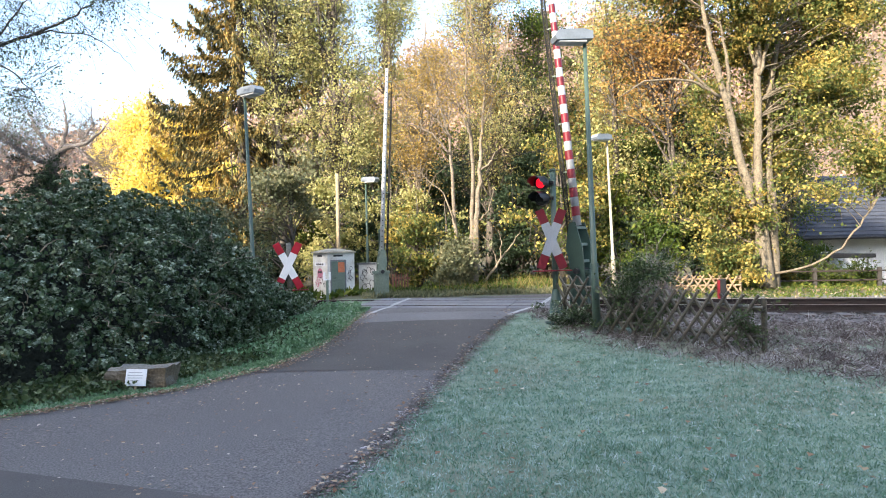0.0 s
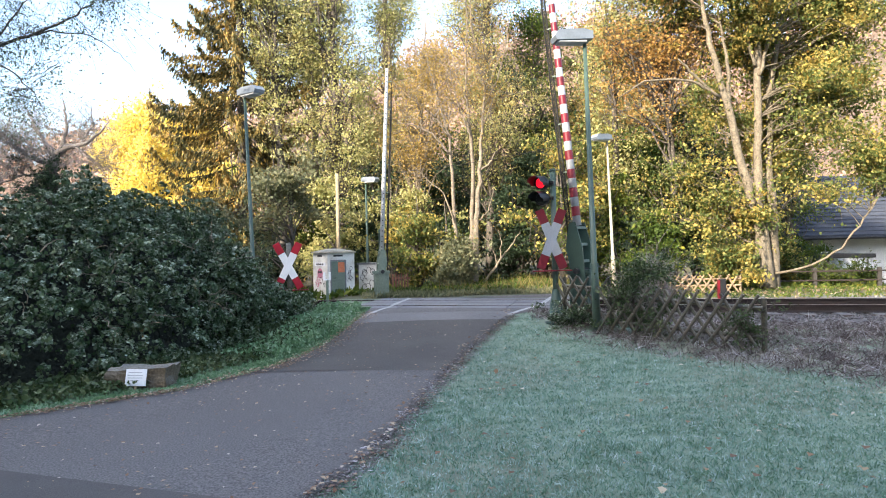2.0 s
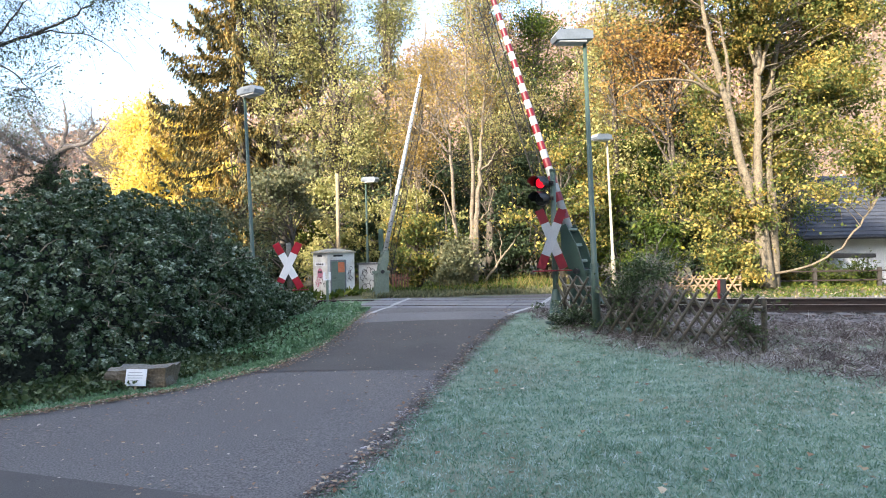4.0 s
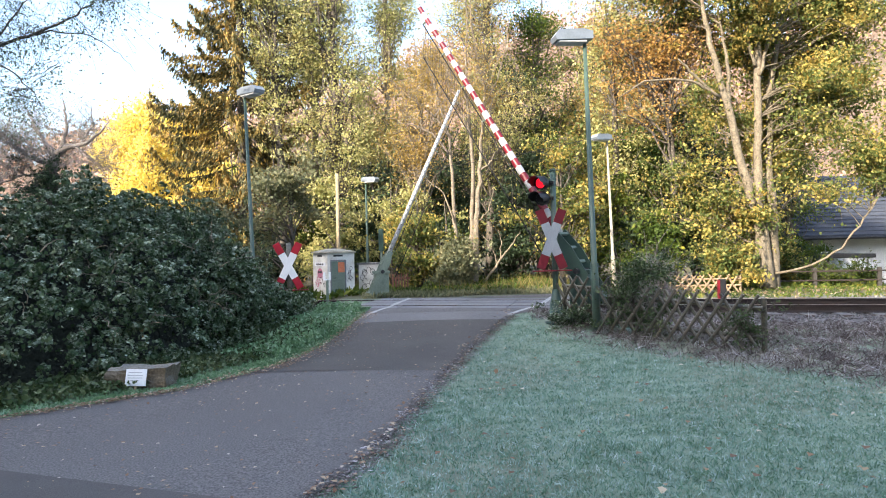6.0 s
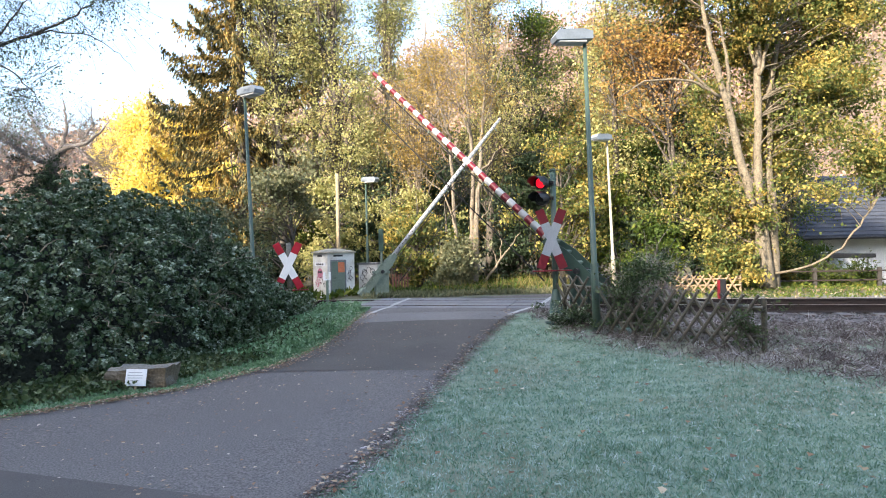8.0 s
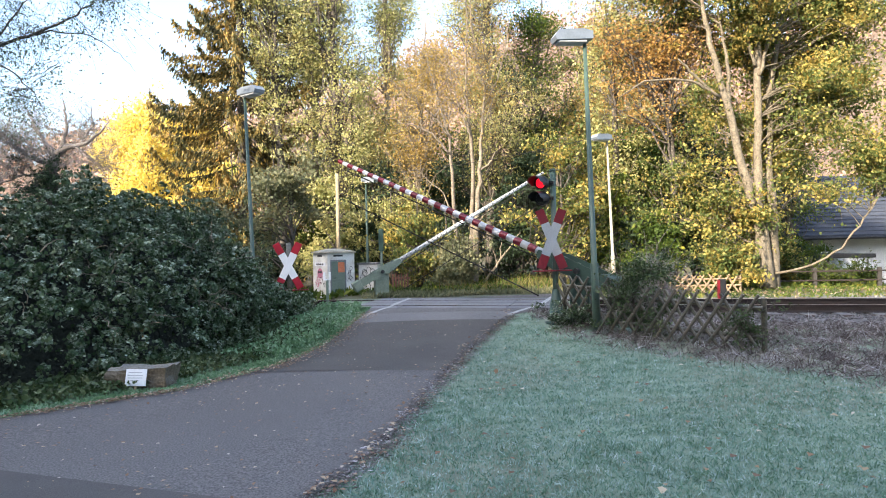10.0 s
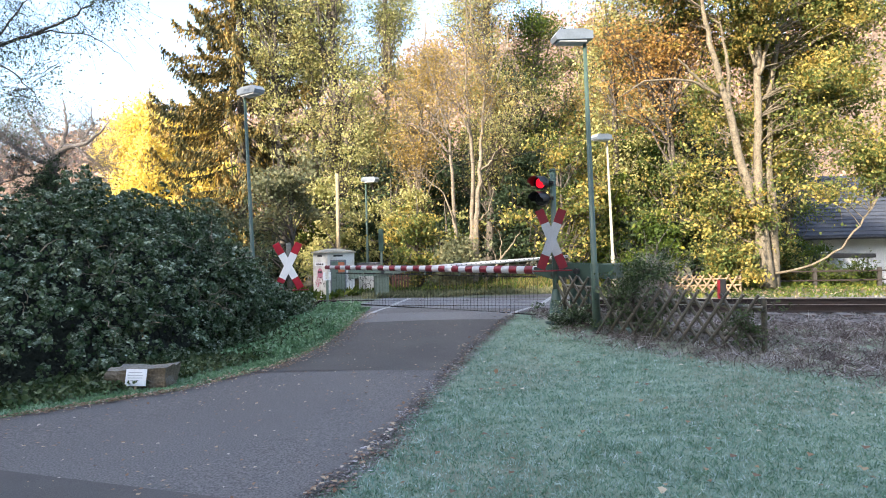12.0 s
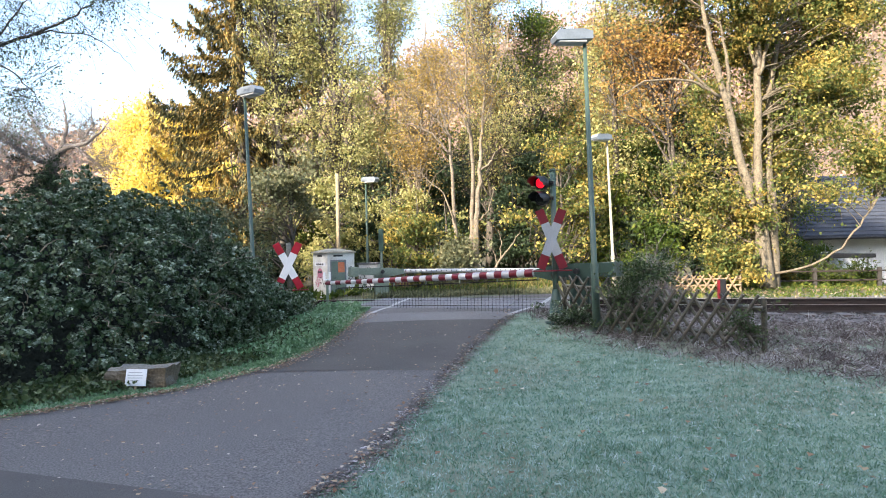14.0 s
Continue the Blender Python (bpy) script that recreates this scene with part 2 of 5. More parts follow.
L_DARK = leafy("dark_evergreen_leaf", [(0.0, (0.02, 0.035, 0.02)), (0.7, (0.045, 0.07, 0.035)), (1.0, (0.09, 0.11, 0.05))], through_light=0.15)
L_SPRUCE = leafy("spruce_needles", [(0.0, (0.02, 0.03, 0.017)), (0.42, (0.08, 0.08, 0.032)), (0.68, (0.29, 0.20, 0.06)), (1.0, (0.5, 0.3, 0.07))], through_light=0.15, patch=0.6, patch_scale=0.9)
L_IVY = leafy("frosted_ivy_leaf", [(0.0, (0.012, 0.027, 0.010)), (0.5, (0.040, 0.073, 0.028)), (0.88, (0.09, 0.125, 0.055)), (1.0, (0.17, 0.12, 0.05))], frost=1.1, through_light=0.08, patch=0.35, patch_scale=1.6, rough=0.6, rime_scale=4.5)
L_FROSTSHRUB = leafy("frosted_shrub_leaf", [(0.0, (0.06, 0.085, 0.055)), (0.7, (0.15, 0.18, 0.12)), (1.0, (0.3, 0.27, 0.17))], frost=0.55, through_light=0.15)
L_HILL = leafy("far_wood_leaf", [(0.0, (0.15, 0.12, 0.09)), (0.35, (0.30, 0.215, 0.165)), (0.7, (0.42, 0.28, 0.22)), (1.0, (0.45, 0.35, 0.25))], through_light=0.25, patch=0.6, patch_scale=0.04)
L_CLIMBER = leafy("climbing_ivy_leaf", [(0.0, (0.02, 0.035, 0.012)), (0.6, (0.05, 0.08, 0.028)), (1.0, (0.14, 0.15, 0.07))], frost=0.22, through_light=0.1)
L_SAGE = leafy("grey_green_leaf", [(0.0, (0.06, 0.075, 0.045)), (0.6, (0.20, 0.21, 0.12)), (1.0, (0.38, 0.33, 0.19))])
L_GRASS = leafy("frosted_grass_blade", [(0.0, (0.045, 0.10, 0.05)), (0.3, (0.105, 0.21, 0.14)), (0.6, (0.22, 0.34, 0.285)), (0.85, (0.43, 0.54, 0.545)), (1.0, (0.66, 0.71, 0.73))], through_light=0.2, patch=0.36, patch_scale=7.0)
L_WEED = leafy("frosted_weed", [(0.0, (0.03, 0.021, 0.018)), (0.4, (0.10, 0.08, 0.074)), (0.7, (0.26, 0.235, 0.235)), (0.86, (0.50, 0.49, 0.51)), (1.0, (0.68, 0.68, 0.70))], through_light=0.1, patch=0.36, patch_scale=3.0)
L_REED = leafy("dry_reed", [(0.0, (0.06, 0.075, 0.02)), (0.5, (0.20, 0.17, 0.06)), (1.0, (0.42, 0.34, 0.16))])
L_LITTER = leafy("fallen_leaf", [(0.0, (0.12, 0.07, 0.045)), (0.5, (0.26, 0.16, 0.10)), (0.8, (0.40, 0.31, 0.2)), (1.0, (0.58, 0.54, 0.48))], through_light=0.0, patch=0.1)
L_VERGE = leafy("verge_leaf", [(0.0, (0.055, 0.13, 0.05)), (0.6, (0.15, 0.27, 0.14)), (1.0, (0.33, 0.44, 0.33))], frost=0.4, through_light=0.2, rime_scale=4.0)


def ground_material():
    m, nt, b = nodes_of("frosted_turf")
    big, mid, fine = noise_out(nt, 0.35, 5), noise_out(nt, 3.0, 5), noise_out(nt, 45, 3)
    turf = ramp(nt, mid, [(0.3, (0.10, 0.15, 0.09)), (0.6, (0.22, 0.29, 0.22))])
    dry = ramp(nt, fine, [(0.3, (0.12, 0.10, 0.075)), (0.7, (0.26, 0.21, 0.16))])
    col = mix(nt, ramp(nt, big, [(0.45, (0, 0, 0)), (0.7, (0.75, 0.75, 0.75))]), turf, dry)
    tc = nt.nodes.new("ShaderNodeTexCoord")
    xyz = nt.nodes.new("ShaderNodeSeparateXYZ")
    nt.links.new(tc.outputs["Object"], xyz.inputs[0])
    hill = nt.nodes.new("ShaderNodeMapRange")
    nt.links.new(xyz.outputs[2], hill.inputs[0])
    hill.inputs[1].default_value, hill.inputs[2].default_value = 1.0, 5.0
    meadow = nt.nodes.new("ShaderNodeMapRange")
    nt.links.new(xyz.outputs[1], meadow.inputs[0])
    meadow.inputs[1].default_value, meadow.inputs[2].default_value = 16.0, 18.5
    floor_col = ramp(nt, noise_out(nt, 0.08, 6), [(0.35, (0.09, 0.07, 0.05)), (0.65, (0.19, 0.125, 0.09))])
    nt.links.new(mix(nt, hill.outputs[0], mix(nt, meadow.outputs[0], col, (0.075, 0.068, 0.032)), floor_col), b.inputs["Base Color"])
    b.inputs["Roughness"].default_value = 0.95
    bump(nt, b, fine, 0.8, 0.02)
    return m


TURF = ground_material()


# ---- ground, road, track ----
def spread_axis(lo, hi, n, tight):
    a = np.linspace(math.asinh(lo / tight), math.asinh(hi / tight), n)
    return np.sinh(a) * tight


def build_ground():
    xs, ys = spread_axis(-420, 420, 190, 6), spread_axis(-300, 440, 190, 8) + 8
    X, Y = np.meshgrid(xs, ys)
    Z = ground_z(X, Y)
    v = np.stack([X, Y, Z], -1).reshape(-1, 3)
    i = np.arange(len(v)).reshape(X.shape)
    f = np.stack([i[:-1, :-1], i[:-1, 1:], i[1:, 1:], i[1:, :-1]], -1).reshape(-1, 4)
    tagged(new("ground", fast_mesh("ground", v, f, TURF, True)), "frosted grassy valley floor rising to a wooded hill, with an added unseen ridge behind", "ground", kind="structure")


ROAD_L = [(-22, 5.2), (-9, 5.5), (-4.26, 6.32), (-3.0, 7.45), (-2.3, 8.9), (-1.9, 10.6), (-1.62, 13.0)]
ROAD_R = [(-22, -3.0), (-6, -1.2), (-1.35, 2.6), (-0.56, 5.0), (-0.18, 7.2), (0.42, 10.0), (1.22, 12.3)]


def strip(name, left, right, material, lift, label, category, cuts=10, steps=10, ragged=0.0):
    """A sheet between two lines, laid on the ground."""
    v, f, rows = [], [], 0
    for k in range(len(left) - 1):
        for j in range(steps + (k == len(left) - 2)):
            s = j / steps
            a = [left[k][q] * (1 - s) + left[k + 1][q] * s for q in (0, 1)]
            b = [right[k][q] * (1 - s) + right[k + 1][q] * s for q in (0, 1)]
            wl, wr = rng.normal(0, ragged), rng.normal(0, ragged)
            for c in range(cuts + 1):
                u = c / cuts
                x, y = a[0] * (1 - u) + b[0] * u, a[1] * (1 - u) + b[1] * u
                x += wl * (u == 0) + wr * (u == 1)
                v.append((x, y, gz(x, y) + lift + 0.02 * math.sin(math.pi * u)))
            rows += 1
    n = cuts + 1
    for r in range(rows - 1):
        for c in range(cuts):
            f.append((r * n + c, r * n + c + 1, (r + 1) * n + c + 1, (r + 1) * n + c))
    return tagged(new(name, fast_mesh(name, v, f, material, True)), label, category, kind="structure")


def on_track(t, n, z=0.0):
    """A place t metres along the track and n metres beyond its middle."""
    return Vector((0, 15.45, z)) + TRACK * t + Vector((-TRACK.y, TRACK.x, 0)) * n


TRACK_M = pose(0, 15.45, 0, 0, 0, -12.7)


def build_track():
    g = Geo()
    prof = [(-2.6, -0.25), (-1.75, 0.10), (1.75, 0.10), (2.6, -0.25)]
    g.add([(t, n, z) for t in (-90, 90) for n, z in prof], [(0, 1, 5, 4), (1, 2, 6, 5), (2, 3, 7, 6)])
    bed = part("track_bed", g, BALLAST, None)
    bed.matrix_basis = TRACK_M
    tagged(bed, "frosted grey ballast bed under the railway track", "track bed", kind="structure")
    track = thing("railway_track", TRACK_M, "single railway track with brown rusty rails on wooden sleepers", "railway track")
    rail = [(-0.075, 0), (0.075, 0), (0.075, 0.012), (0.012, 0.03), (0.012, 0.115), (0.036, 0.125), (0.036, 0.15), (-0.036, 0.15),
            (-0.036, 0.125), (-0.012, 0.115), (-0.012, 0.03), (-0.075, 0.012)]
    for n in (-0.7535, 0.7535):
        g = Geo()
        k = len(rail)
        g.add([(t, n + a, 0.145 + b) for t in (-80, 80) for a, b in rail], [(i, (i + 1) % k, k + (i + 1) % k, k + i) for i in range(k)])
        r = part("rail", g, RUST, track)
        part("rail_head", Geo().box(-80, 80, n - 0.03, n + 0.03, 0.294, 0.2985), RAIL_TOP, r, "worn bright rail head")
    me = Geo().box(-0.12, 0.12, -1.25, 1.25, 0.02, 0.147, 0.015).mesh("sleeper", SLEEPER)
    for t in np.arange(-24, 26, 0.63):
        if not -2.6 < t < 3.0:
            part("sleeper", me, None, track, m=pose(t, 0, rng.uniform(-0.008, 0.004), 0, 0, rng.normal(0, 0.6)))
    # loose stones
    n = 9500
    t = np.concatenate([rng.uniform(2.9, 18, n), rng.uniform(-9, -2.4, 1200)])
    w = rng.uniform(-2.5, 1.9, len(t))
    z = np.where(np.abs(w) < 1.75, 0.10, 0.10 - (np.abs(w) - 1.75) * 0.41)
    c = np.stack([t, w, z + 0.01], 1)
    r = rng.uniform(0.018, 0.045, (len(t), 1, 1))
    octa = np.array([(1, 0, 0), (-1, 0, 0), (0, 1, 0), (0, -1, 0), (0, 0, 1), (0, 0, -1)], float)
    v = c[:, None] + octa[None] * r * rng.uniform(0.6, 1.3, (len(t), 6, 1)) + rng.normal(0, 0.006, (len(t), 6, 3))
    tri = np.array([(0, 2, 4), (2, 1, 4), (1, 3, 4), (3, 0, 4), (2, 0, 5), (1, 2, 5), (3, 1, 5), (0, 3, 5)])
    f = (np.arange(len(t))[:, None, None] * 6 + tri[None]).reshape(-1, 3)
    ob = new("ballast_stones", fast_mesh("ballast_stones", v.reshape(-1, 3), f, BALLAST))
    ob.matrix_basis = TRACK_M
    tagged(ob, "loose frosted grey ballast stones along the track", "gravel", kind="stuff")


def build_crossing():
    deck = thing("crossing_deck", TRACK_M, "grey concrete slab deck of the level crossing between rails", "crossing deck", kind="structure")
    for n0, n1 in ((-1.45, -0.80), (-0.69, -0.02), (0.0, 0.69), (0.80, 1.45)):
        me = Geo().box(-0.59, 0.59, n0, n1, 0.12, 0.288, 0.012).mesh("slab", CONCRETE)
        for k in range(4):
            part("slab", me, None, deck, m=pose(-1.35 + 1.2 * k, 0, rng.uniform(-0.004, 0.004)))
    a, b, c, d = [on_track(t, n) for t, n in ((-2.0, -1.47), (2.3, -1.47), (-1.9, 1.47), (2.9, 1.47))]
    strip("road", ROAD_L + [(a.x, a.y)], ROAD_R + [(b.x, b.y)], ASPHALT, 0.012, "worn grey asphalt lane with leaf-strewn edges", "road", ragged=0.03)
    strip("road_beyond", [(c.x, c.y), (0.6, 17.15), (3.2, 17.7), (16, 16.2)], [(d.x, d.y), (3.6, 16.5), (5, 16.3), (16, 14.4)], ASPHALT, 0.012, "asphalt lane turning away beyond the tracks", "road")
    # newer dark patch and light worn band before the rails
    strip("road_patch", [(-2.5, 8.4), (-1.95, 10.5), (-1.7, 12.2)], [(-0.02, 8.3), (0.55, 10.5), (1.1, 12.05)], ASPHALT_NEW, 0.018, "dark newer asphalt patch in the lane", "road")
    strip("road_band", [(-1.7, 12.22), (-1.66, 12.7), (-1.62, 13.2)], [(1.11, 12.07), (1.24, 12.4), (1.5, 13.0)], ASPHALT_OLD, 0.018, "pale worn asphalt band before the rails", "road")
    strip("road_patch", [(-6, 5.1), (-3.25, 4.72), (-1.42, 4.09)], [(-6, 3.6), (-3.2, 3.0), (-1.6, 2.7)], ASPHALT_NEW, 0.034, "dark older patch at the bend of the lane", "road")
    for name, p, q in (("road_line", (-1.62, 12.75), (-1.2, 14.6)), ("road_line", (1.2, 12.5), (2.05, 14.2)),
                       ("road_line", (-1.22, 14.7), (-0.9, 16.9)), ("road_line", (2.1, 14.3), (2.75, 16.6))):
        w = 0.06
        lift = 0.019 if p[1] < 14 else 0.026
        strip(name, [(p[0] - w, p[1]), (q[0] - w, q[1])], [(p[0] + w, p[1]), (q[0] + w, q[1])], ROAD_PAINT, lift, "worn white painted edge line", "road marking", cuts=2)


# ---- trees ----
def bend(a, b, sag, wob, n=5):
    a, b = np.asarray(a, float), np.asarray(b, float)
    L = np.linalg.norm(b - a)
    s = np.linspace(0, 1, n)[:, None]
    p = a + (b - a) * s
    p[:, 2] += (sag * L * 4 * s * (1 - s))[:, 0]
    p[1:-1] += rng.normal(0, wob * L, (n - 2, 3))
    return p


def in_crown(crown, n, per):
    """Places in the crown, gathered in sprays with gaps between them."""
    k = max(9, n // per)
    mids = spots_in(crown, k)
    size = rng.uniform(0.12, 0.3, (k, 1)) * np.mean([c[3] for c in crown])
    pick = rng.integers(0, k, n)
    return mids[pick] + rng.normal(size=(n, 3)) * size[pick] * np.array([1, 1, 0.5])


def spots_in(crown, n):
    vol = np.array([c[3] * c[4] * c[5] for c in crown])
    pick = rng.choice(len(crown), n, p=vol / vol.sum())
    d = unit(rng.normal(size=(n, 3))) * rng.uniform(0.35, 1, (n, 1)) ** 0.5
    e = np.array(crown)[pick]
    return e[:, :3] + d * e[:, 3:6]


def build_tree(name, at, trunks, crown, limbs, leaves, size, leaf, bark, label, category="tree", twigs=4, cluster=0.45,
               limb_r=0.045, group="", width=0.62, droop=0.0, flat=0.25, set_back=0.0, per_spray=6):
    """Trunks are lines of (x, y, z, radius) over the foot; limbs reach out to places in the crown's lobes and carry twigs and leaves."""
    ob = thing(name, pose(at[0], at[1], gz(*at)), label, category, group)
    g, nodes = Geo(), []
    for tr in trunks:
        p = np.array([q[:3] for q in tr], float)
        r = [q[3] for q in tr]
        n = 4 * (len(tr) - 1) + 1
        s = np.linspace(0, len(tr) - 1, n)
        pts = np.stack([np.interp(s, range(len(tr)), p[:, k]) for k in range(3)], 1)
        pts[1:-1] += rng.normal(0, 0.018, (n - 2, 3))
        rad = np.interp(s, range(len(tr)), r)
        g.tube(pts, list(rad), 9)
        nodes += [(*q, w) for q, w in zip(pts, rad)]
    part("trunk", g, bark, ob, smooth=True)
    nodes = np.array(nodes)
    g, seeds = Geo(), []
    for tip in in_crown([(c[0], c[1] + set_back, *c[2:]) for c in crown], limbs, per_spray):
        d = np.linalg.norm(nodes[:, :3] - tip, axis=1) + 1.6 * np.maximum(0, nodes[:, 2] - tip[2] + 0.25 * np.linalg.norm(nodes[:, :2] - tip[:2], axis=1))
        k = rng.choice(np.argsort(d)[:4])
        a = nodes[k, :3]
        L = np.linalg.norm(tip - a)
        r0 = min(nodes[k, 3] * 0.7, limb_r * (0.4 + 0.2 * L))
        p = bend(a, tip, 0.06, 0.04, 6)
        g.tube(p, list(np.linspace(r0, 0.006, 6)), 4, False)
        seeds += [p[-1], p[-2], p[-3] * 0.5 + p[-2] * 0.5]
        for _ in range(twigs):
            q = p[rng.integers(2, 6)]
            e = q + rng.normal(0, 0.22 * L ** 0.5 + 0.15, 3) + np.array([0, 0, 0.1 - droop])
            g.tube(bend(q, e, 0.03, 0.05, 3), list(np.linspace(min(r0 * 0.4, 0.012), 0.003, 3)), 3, False)
            seeds += [e, (q + e) / 2]
    if limbs:
        part("branchwork", g, bark, ob, smooth=True)
    if leaves:
        seeds = np.array(seeds)
        leaves = int(leaves * 1.22)
        size = size * 0.88
        heavy = rng.gamma(0.6, 1.0, len(seeds))
        c = seeds[rng.choice(len(seeds), leaves, p=heavy / heavy.sum())] + rng.normal(0, cluster * 0.62, (leaves, 3)) * np.array([1, 1, 0.55])
        c[:, 2] = np.maximum(c[:, 2] - droop * rng.uniform(0, 1, leaves), 0.05)
        v, f = leaf_quads(c, size, size * width, flat=flat, along=np.array([0, 0, -0.5]))
        part("crown", fast_mesh("crown", v, f, leaf), leaf, ob)
    return ob


def build_conifer(name, at, height, reach, label, n=120, per=330, leaf=None, lean=0.0):
    ob = thing(name, pose(at[0], at[1], gz(*at)), label, "tree")
    part("trunk", Geo().tube([(lean * s, 0, height * s) for s in np.linspace(0, 1, 8)], list(np.linspace(0.28, 0.02, 8)), 8), BARK_DARK, ob, smooth=True)
    g, cs, al = Geo(), [], []
    for i in range(n):
        h = 0.06 + 0.93 * (i + rng.uniform()) / n
        w = rng.uniform(0, 2 * math.pi)
        R = min(reach * (1 - h) ** 0.75, 0.7 * reach) * rng.uniform(0.65, 1.12) + 0.25
        a = np.array([lean * h, 0, height * h])
        b = a + np.array([math.cos(w) * R, math.sin(w) * R, -0.22 * R + 0.3 * h])
        p = bend(a, b, -0.09, 0.015, 7)
        p[-1, 2] += 0.12 * R
        g.tube(p, list(np.linspace(0.035, 0.006, 7)), 4, False)
        k = int(per * (0.35 + R / reach))
        s = rng.uniform(0.15, 1, k) ** 0.8 * 6
        c = np.stack([np.interp(s, range(7), p[:, q]) for q in range(3)], 1)
        side = rng.normal(0, 0.16 + 0.1 * R / reach, k) * (1.15 - s / 6)
        c += np.stack([-math.sin(w) * side, math.cos(w) * side, -np.abs(rng.exponential(0.16, k))], 1)
        cs.append(c)
        al.append(np.tile([math.cos(w) * 0.6, math.sin(w) * 0.6, -1.3], (k, 1)))
    part("branchwork", g, BARK_DARK, ob, smooth=True)
    v, f = leaf_quads(np.concatenate(cs), 0.22, 0.062, np.concatenate(al), 0.5)
    part("crown", fast_mesh("crown", v, f, leaf or L_SPRUCE), leaf, ob)
    return ob


def line(*q):
    return list(q)


def build_trees():
    # large many-stemmed maple beyond the track
    build_tree("maple_tree", (9.96, 20.3),
               [line((-0.07, 0, -0.07, 0.22), (-0.14, 0, 1.71, 0.16), (-0.67, 0, 3.75, 0.125), (-1.10, 0, 5.82, 0.11), (-1.42, 0, 7.05, 0.09), (-1.71, 0, 8.3, 0.07), (-1.96, 0, 9.96, 0.03)),
                line((0.10, 0, -0.07, 0.23), (-0.17, 0.1, 3.12, 0.13), (-0.10, 0.1, 4.79, 0.12), (-0.07, 0.1, 6.84, 0.11), (0, 0.2, 8.95, 0.085), (0.18, 0.3, 10.9, 0.03)),
                line((0.39, 0.3, -0.1, 0.2), (0.37, 0.3, 2.21, 0.17), (0.37, 0.4, 3.35, 0.12), (0.47, 0.5, 6.21, 0.1), (1.0, 0.6, 8.72, 0.06), (1.31, 0.6, 10.9, 0.02)),
                line((-1.0, 0, 5.72, 0.06), (-1.09, -0.1, 6.77, 0.05), (-1.21, -0.1, 7.64, 0.04), (-1.32, 0, 8.73, 0.03)),
                line((-0.2, 0, 6.92, 0.06), (-0.43, 0, 7.66, 0.045), (-0.66, 0, 8.54, 0.03)),
                line((-0.09, 0, 6.61, 0.06), (0.26, 0, 7.65, 0.045), (0.68, 0, 8.51, 0.03), (1.17, 0, 9.2, 0.02)),
                line((-1.3, 0, 5.95, 0.055), (-2.04, -0.2, 6.35, 0.045), (-2.82, -0.4, 6.45, 0.035), (-3.76, -0.5, 6.38, 0.03), (-4.6, -0.6, 5.86, 0.012)),
                line((-1.35, 0, 5.95, 0.045), (-2.14, -0.1, 6.62, 0.04), (-2.65, -0.2, 7.12, 0.02)),
                line((0.29, 0, 0.48, 0.04), (1.13, -0.5, 0.69, 0.034), (1.92, -0.7, 1.23, 0.03), (2.57, -0.8, 2.11, 0.026), (3.06, -0.9, 2.88, 0.012))],
               [(-1.6, 1.0, 10.4, 2.2, 2.0, 2.2), (1.6, 0.7, 8.4, 2.6, 2.2, 3.4), (2.3, 0.2, 5.2, 1.5, 1.6, 1.5), (-2.0, 0.8, 4.4, 1.5, 1.5, 2.2), (0.1, 1.2, 6.0, 2.0, 1.2, 3.0),
                (0.1, 0.1, 2.3, 1.7, 1.3, 1.3), (3.4, 0, 5.6, 1.3, 1.4, 1.5), (4.0, 0.3, 8.2, 1.3, 1.4, 1.8), (3.2, 0.2, 9.8, 1.3, 1.3, 1.3), (3.6, -0.4, 3.6, 0.9, 0.8, 0.7),
                (-2.4, 0.2, 1.9, 1.3, 1.2, 1.2), (1.6, -0.7, 1.0, 1.0, 0.8, 0.5), (-0.6, -1.3, 1.3, 1.0, 0.5, 0.8),
                (0.5, -1.7, 3.0, 1.3, 0.4, 1.1), (-0.6, -1.7, 8.6, 1.2, 0.5, 1.2), (3.0, -1.6, 2.7, 0.7, 0.5, 0.6), (0.9, -1.6, 5.8, 1.2, 0.5, 1.3)],
               470, 92000, 0.13, L_MAPLE, BARK_PALE, "large many-stemmed maple with yellowing green leaves beside the track", set_back=0.7, cluster=0.36, limb_r=0.022)
    build_tree("maple_tree", (7.9, 22.6), [line((0, 0, 0, 0.16), (0.1, 0, 4, 0.12), (-0.2, 0, 7.5, 0.07), (0, 0, 10.5, 0.02))],
               [(-0.5, 0, 8.8, 2.4, 1.6, 1.3), (-1.2, 0, 7.2, 1.6, 1.3, 0.9)], 110, 7500, 0.12, L_ORANGE, BARK_DARK, "tall maple with orange autumn leaves")
    build_tree("maple_tree", (6.3, 24), [line((0, 0, 0, 0.16), (0.1, 0, 4, 0.12), (0.0, 0, 9, 0.07), (0.2, 0, 12, 0.02))],
               [(0, 0, 6.5, 1.6, 1.6, 3.6), (0.3, 0, 10, 1.5, 1.5, 2)], 80, 12000, 0.13, L_ALDER, BARK_DARK, "slim dark-stemmed tree with thin yellow-green leaves")
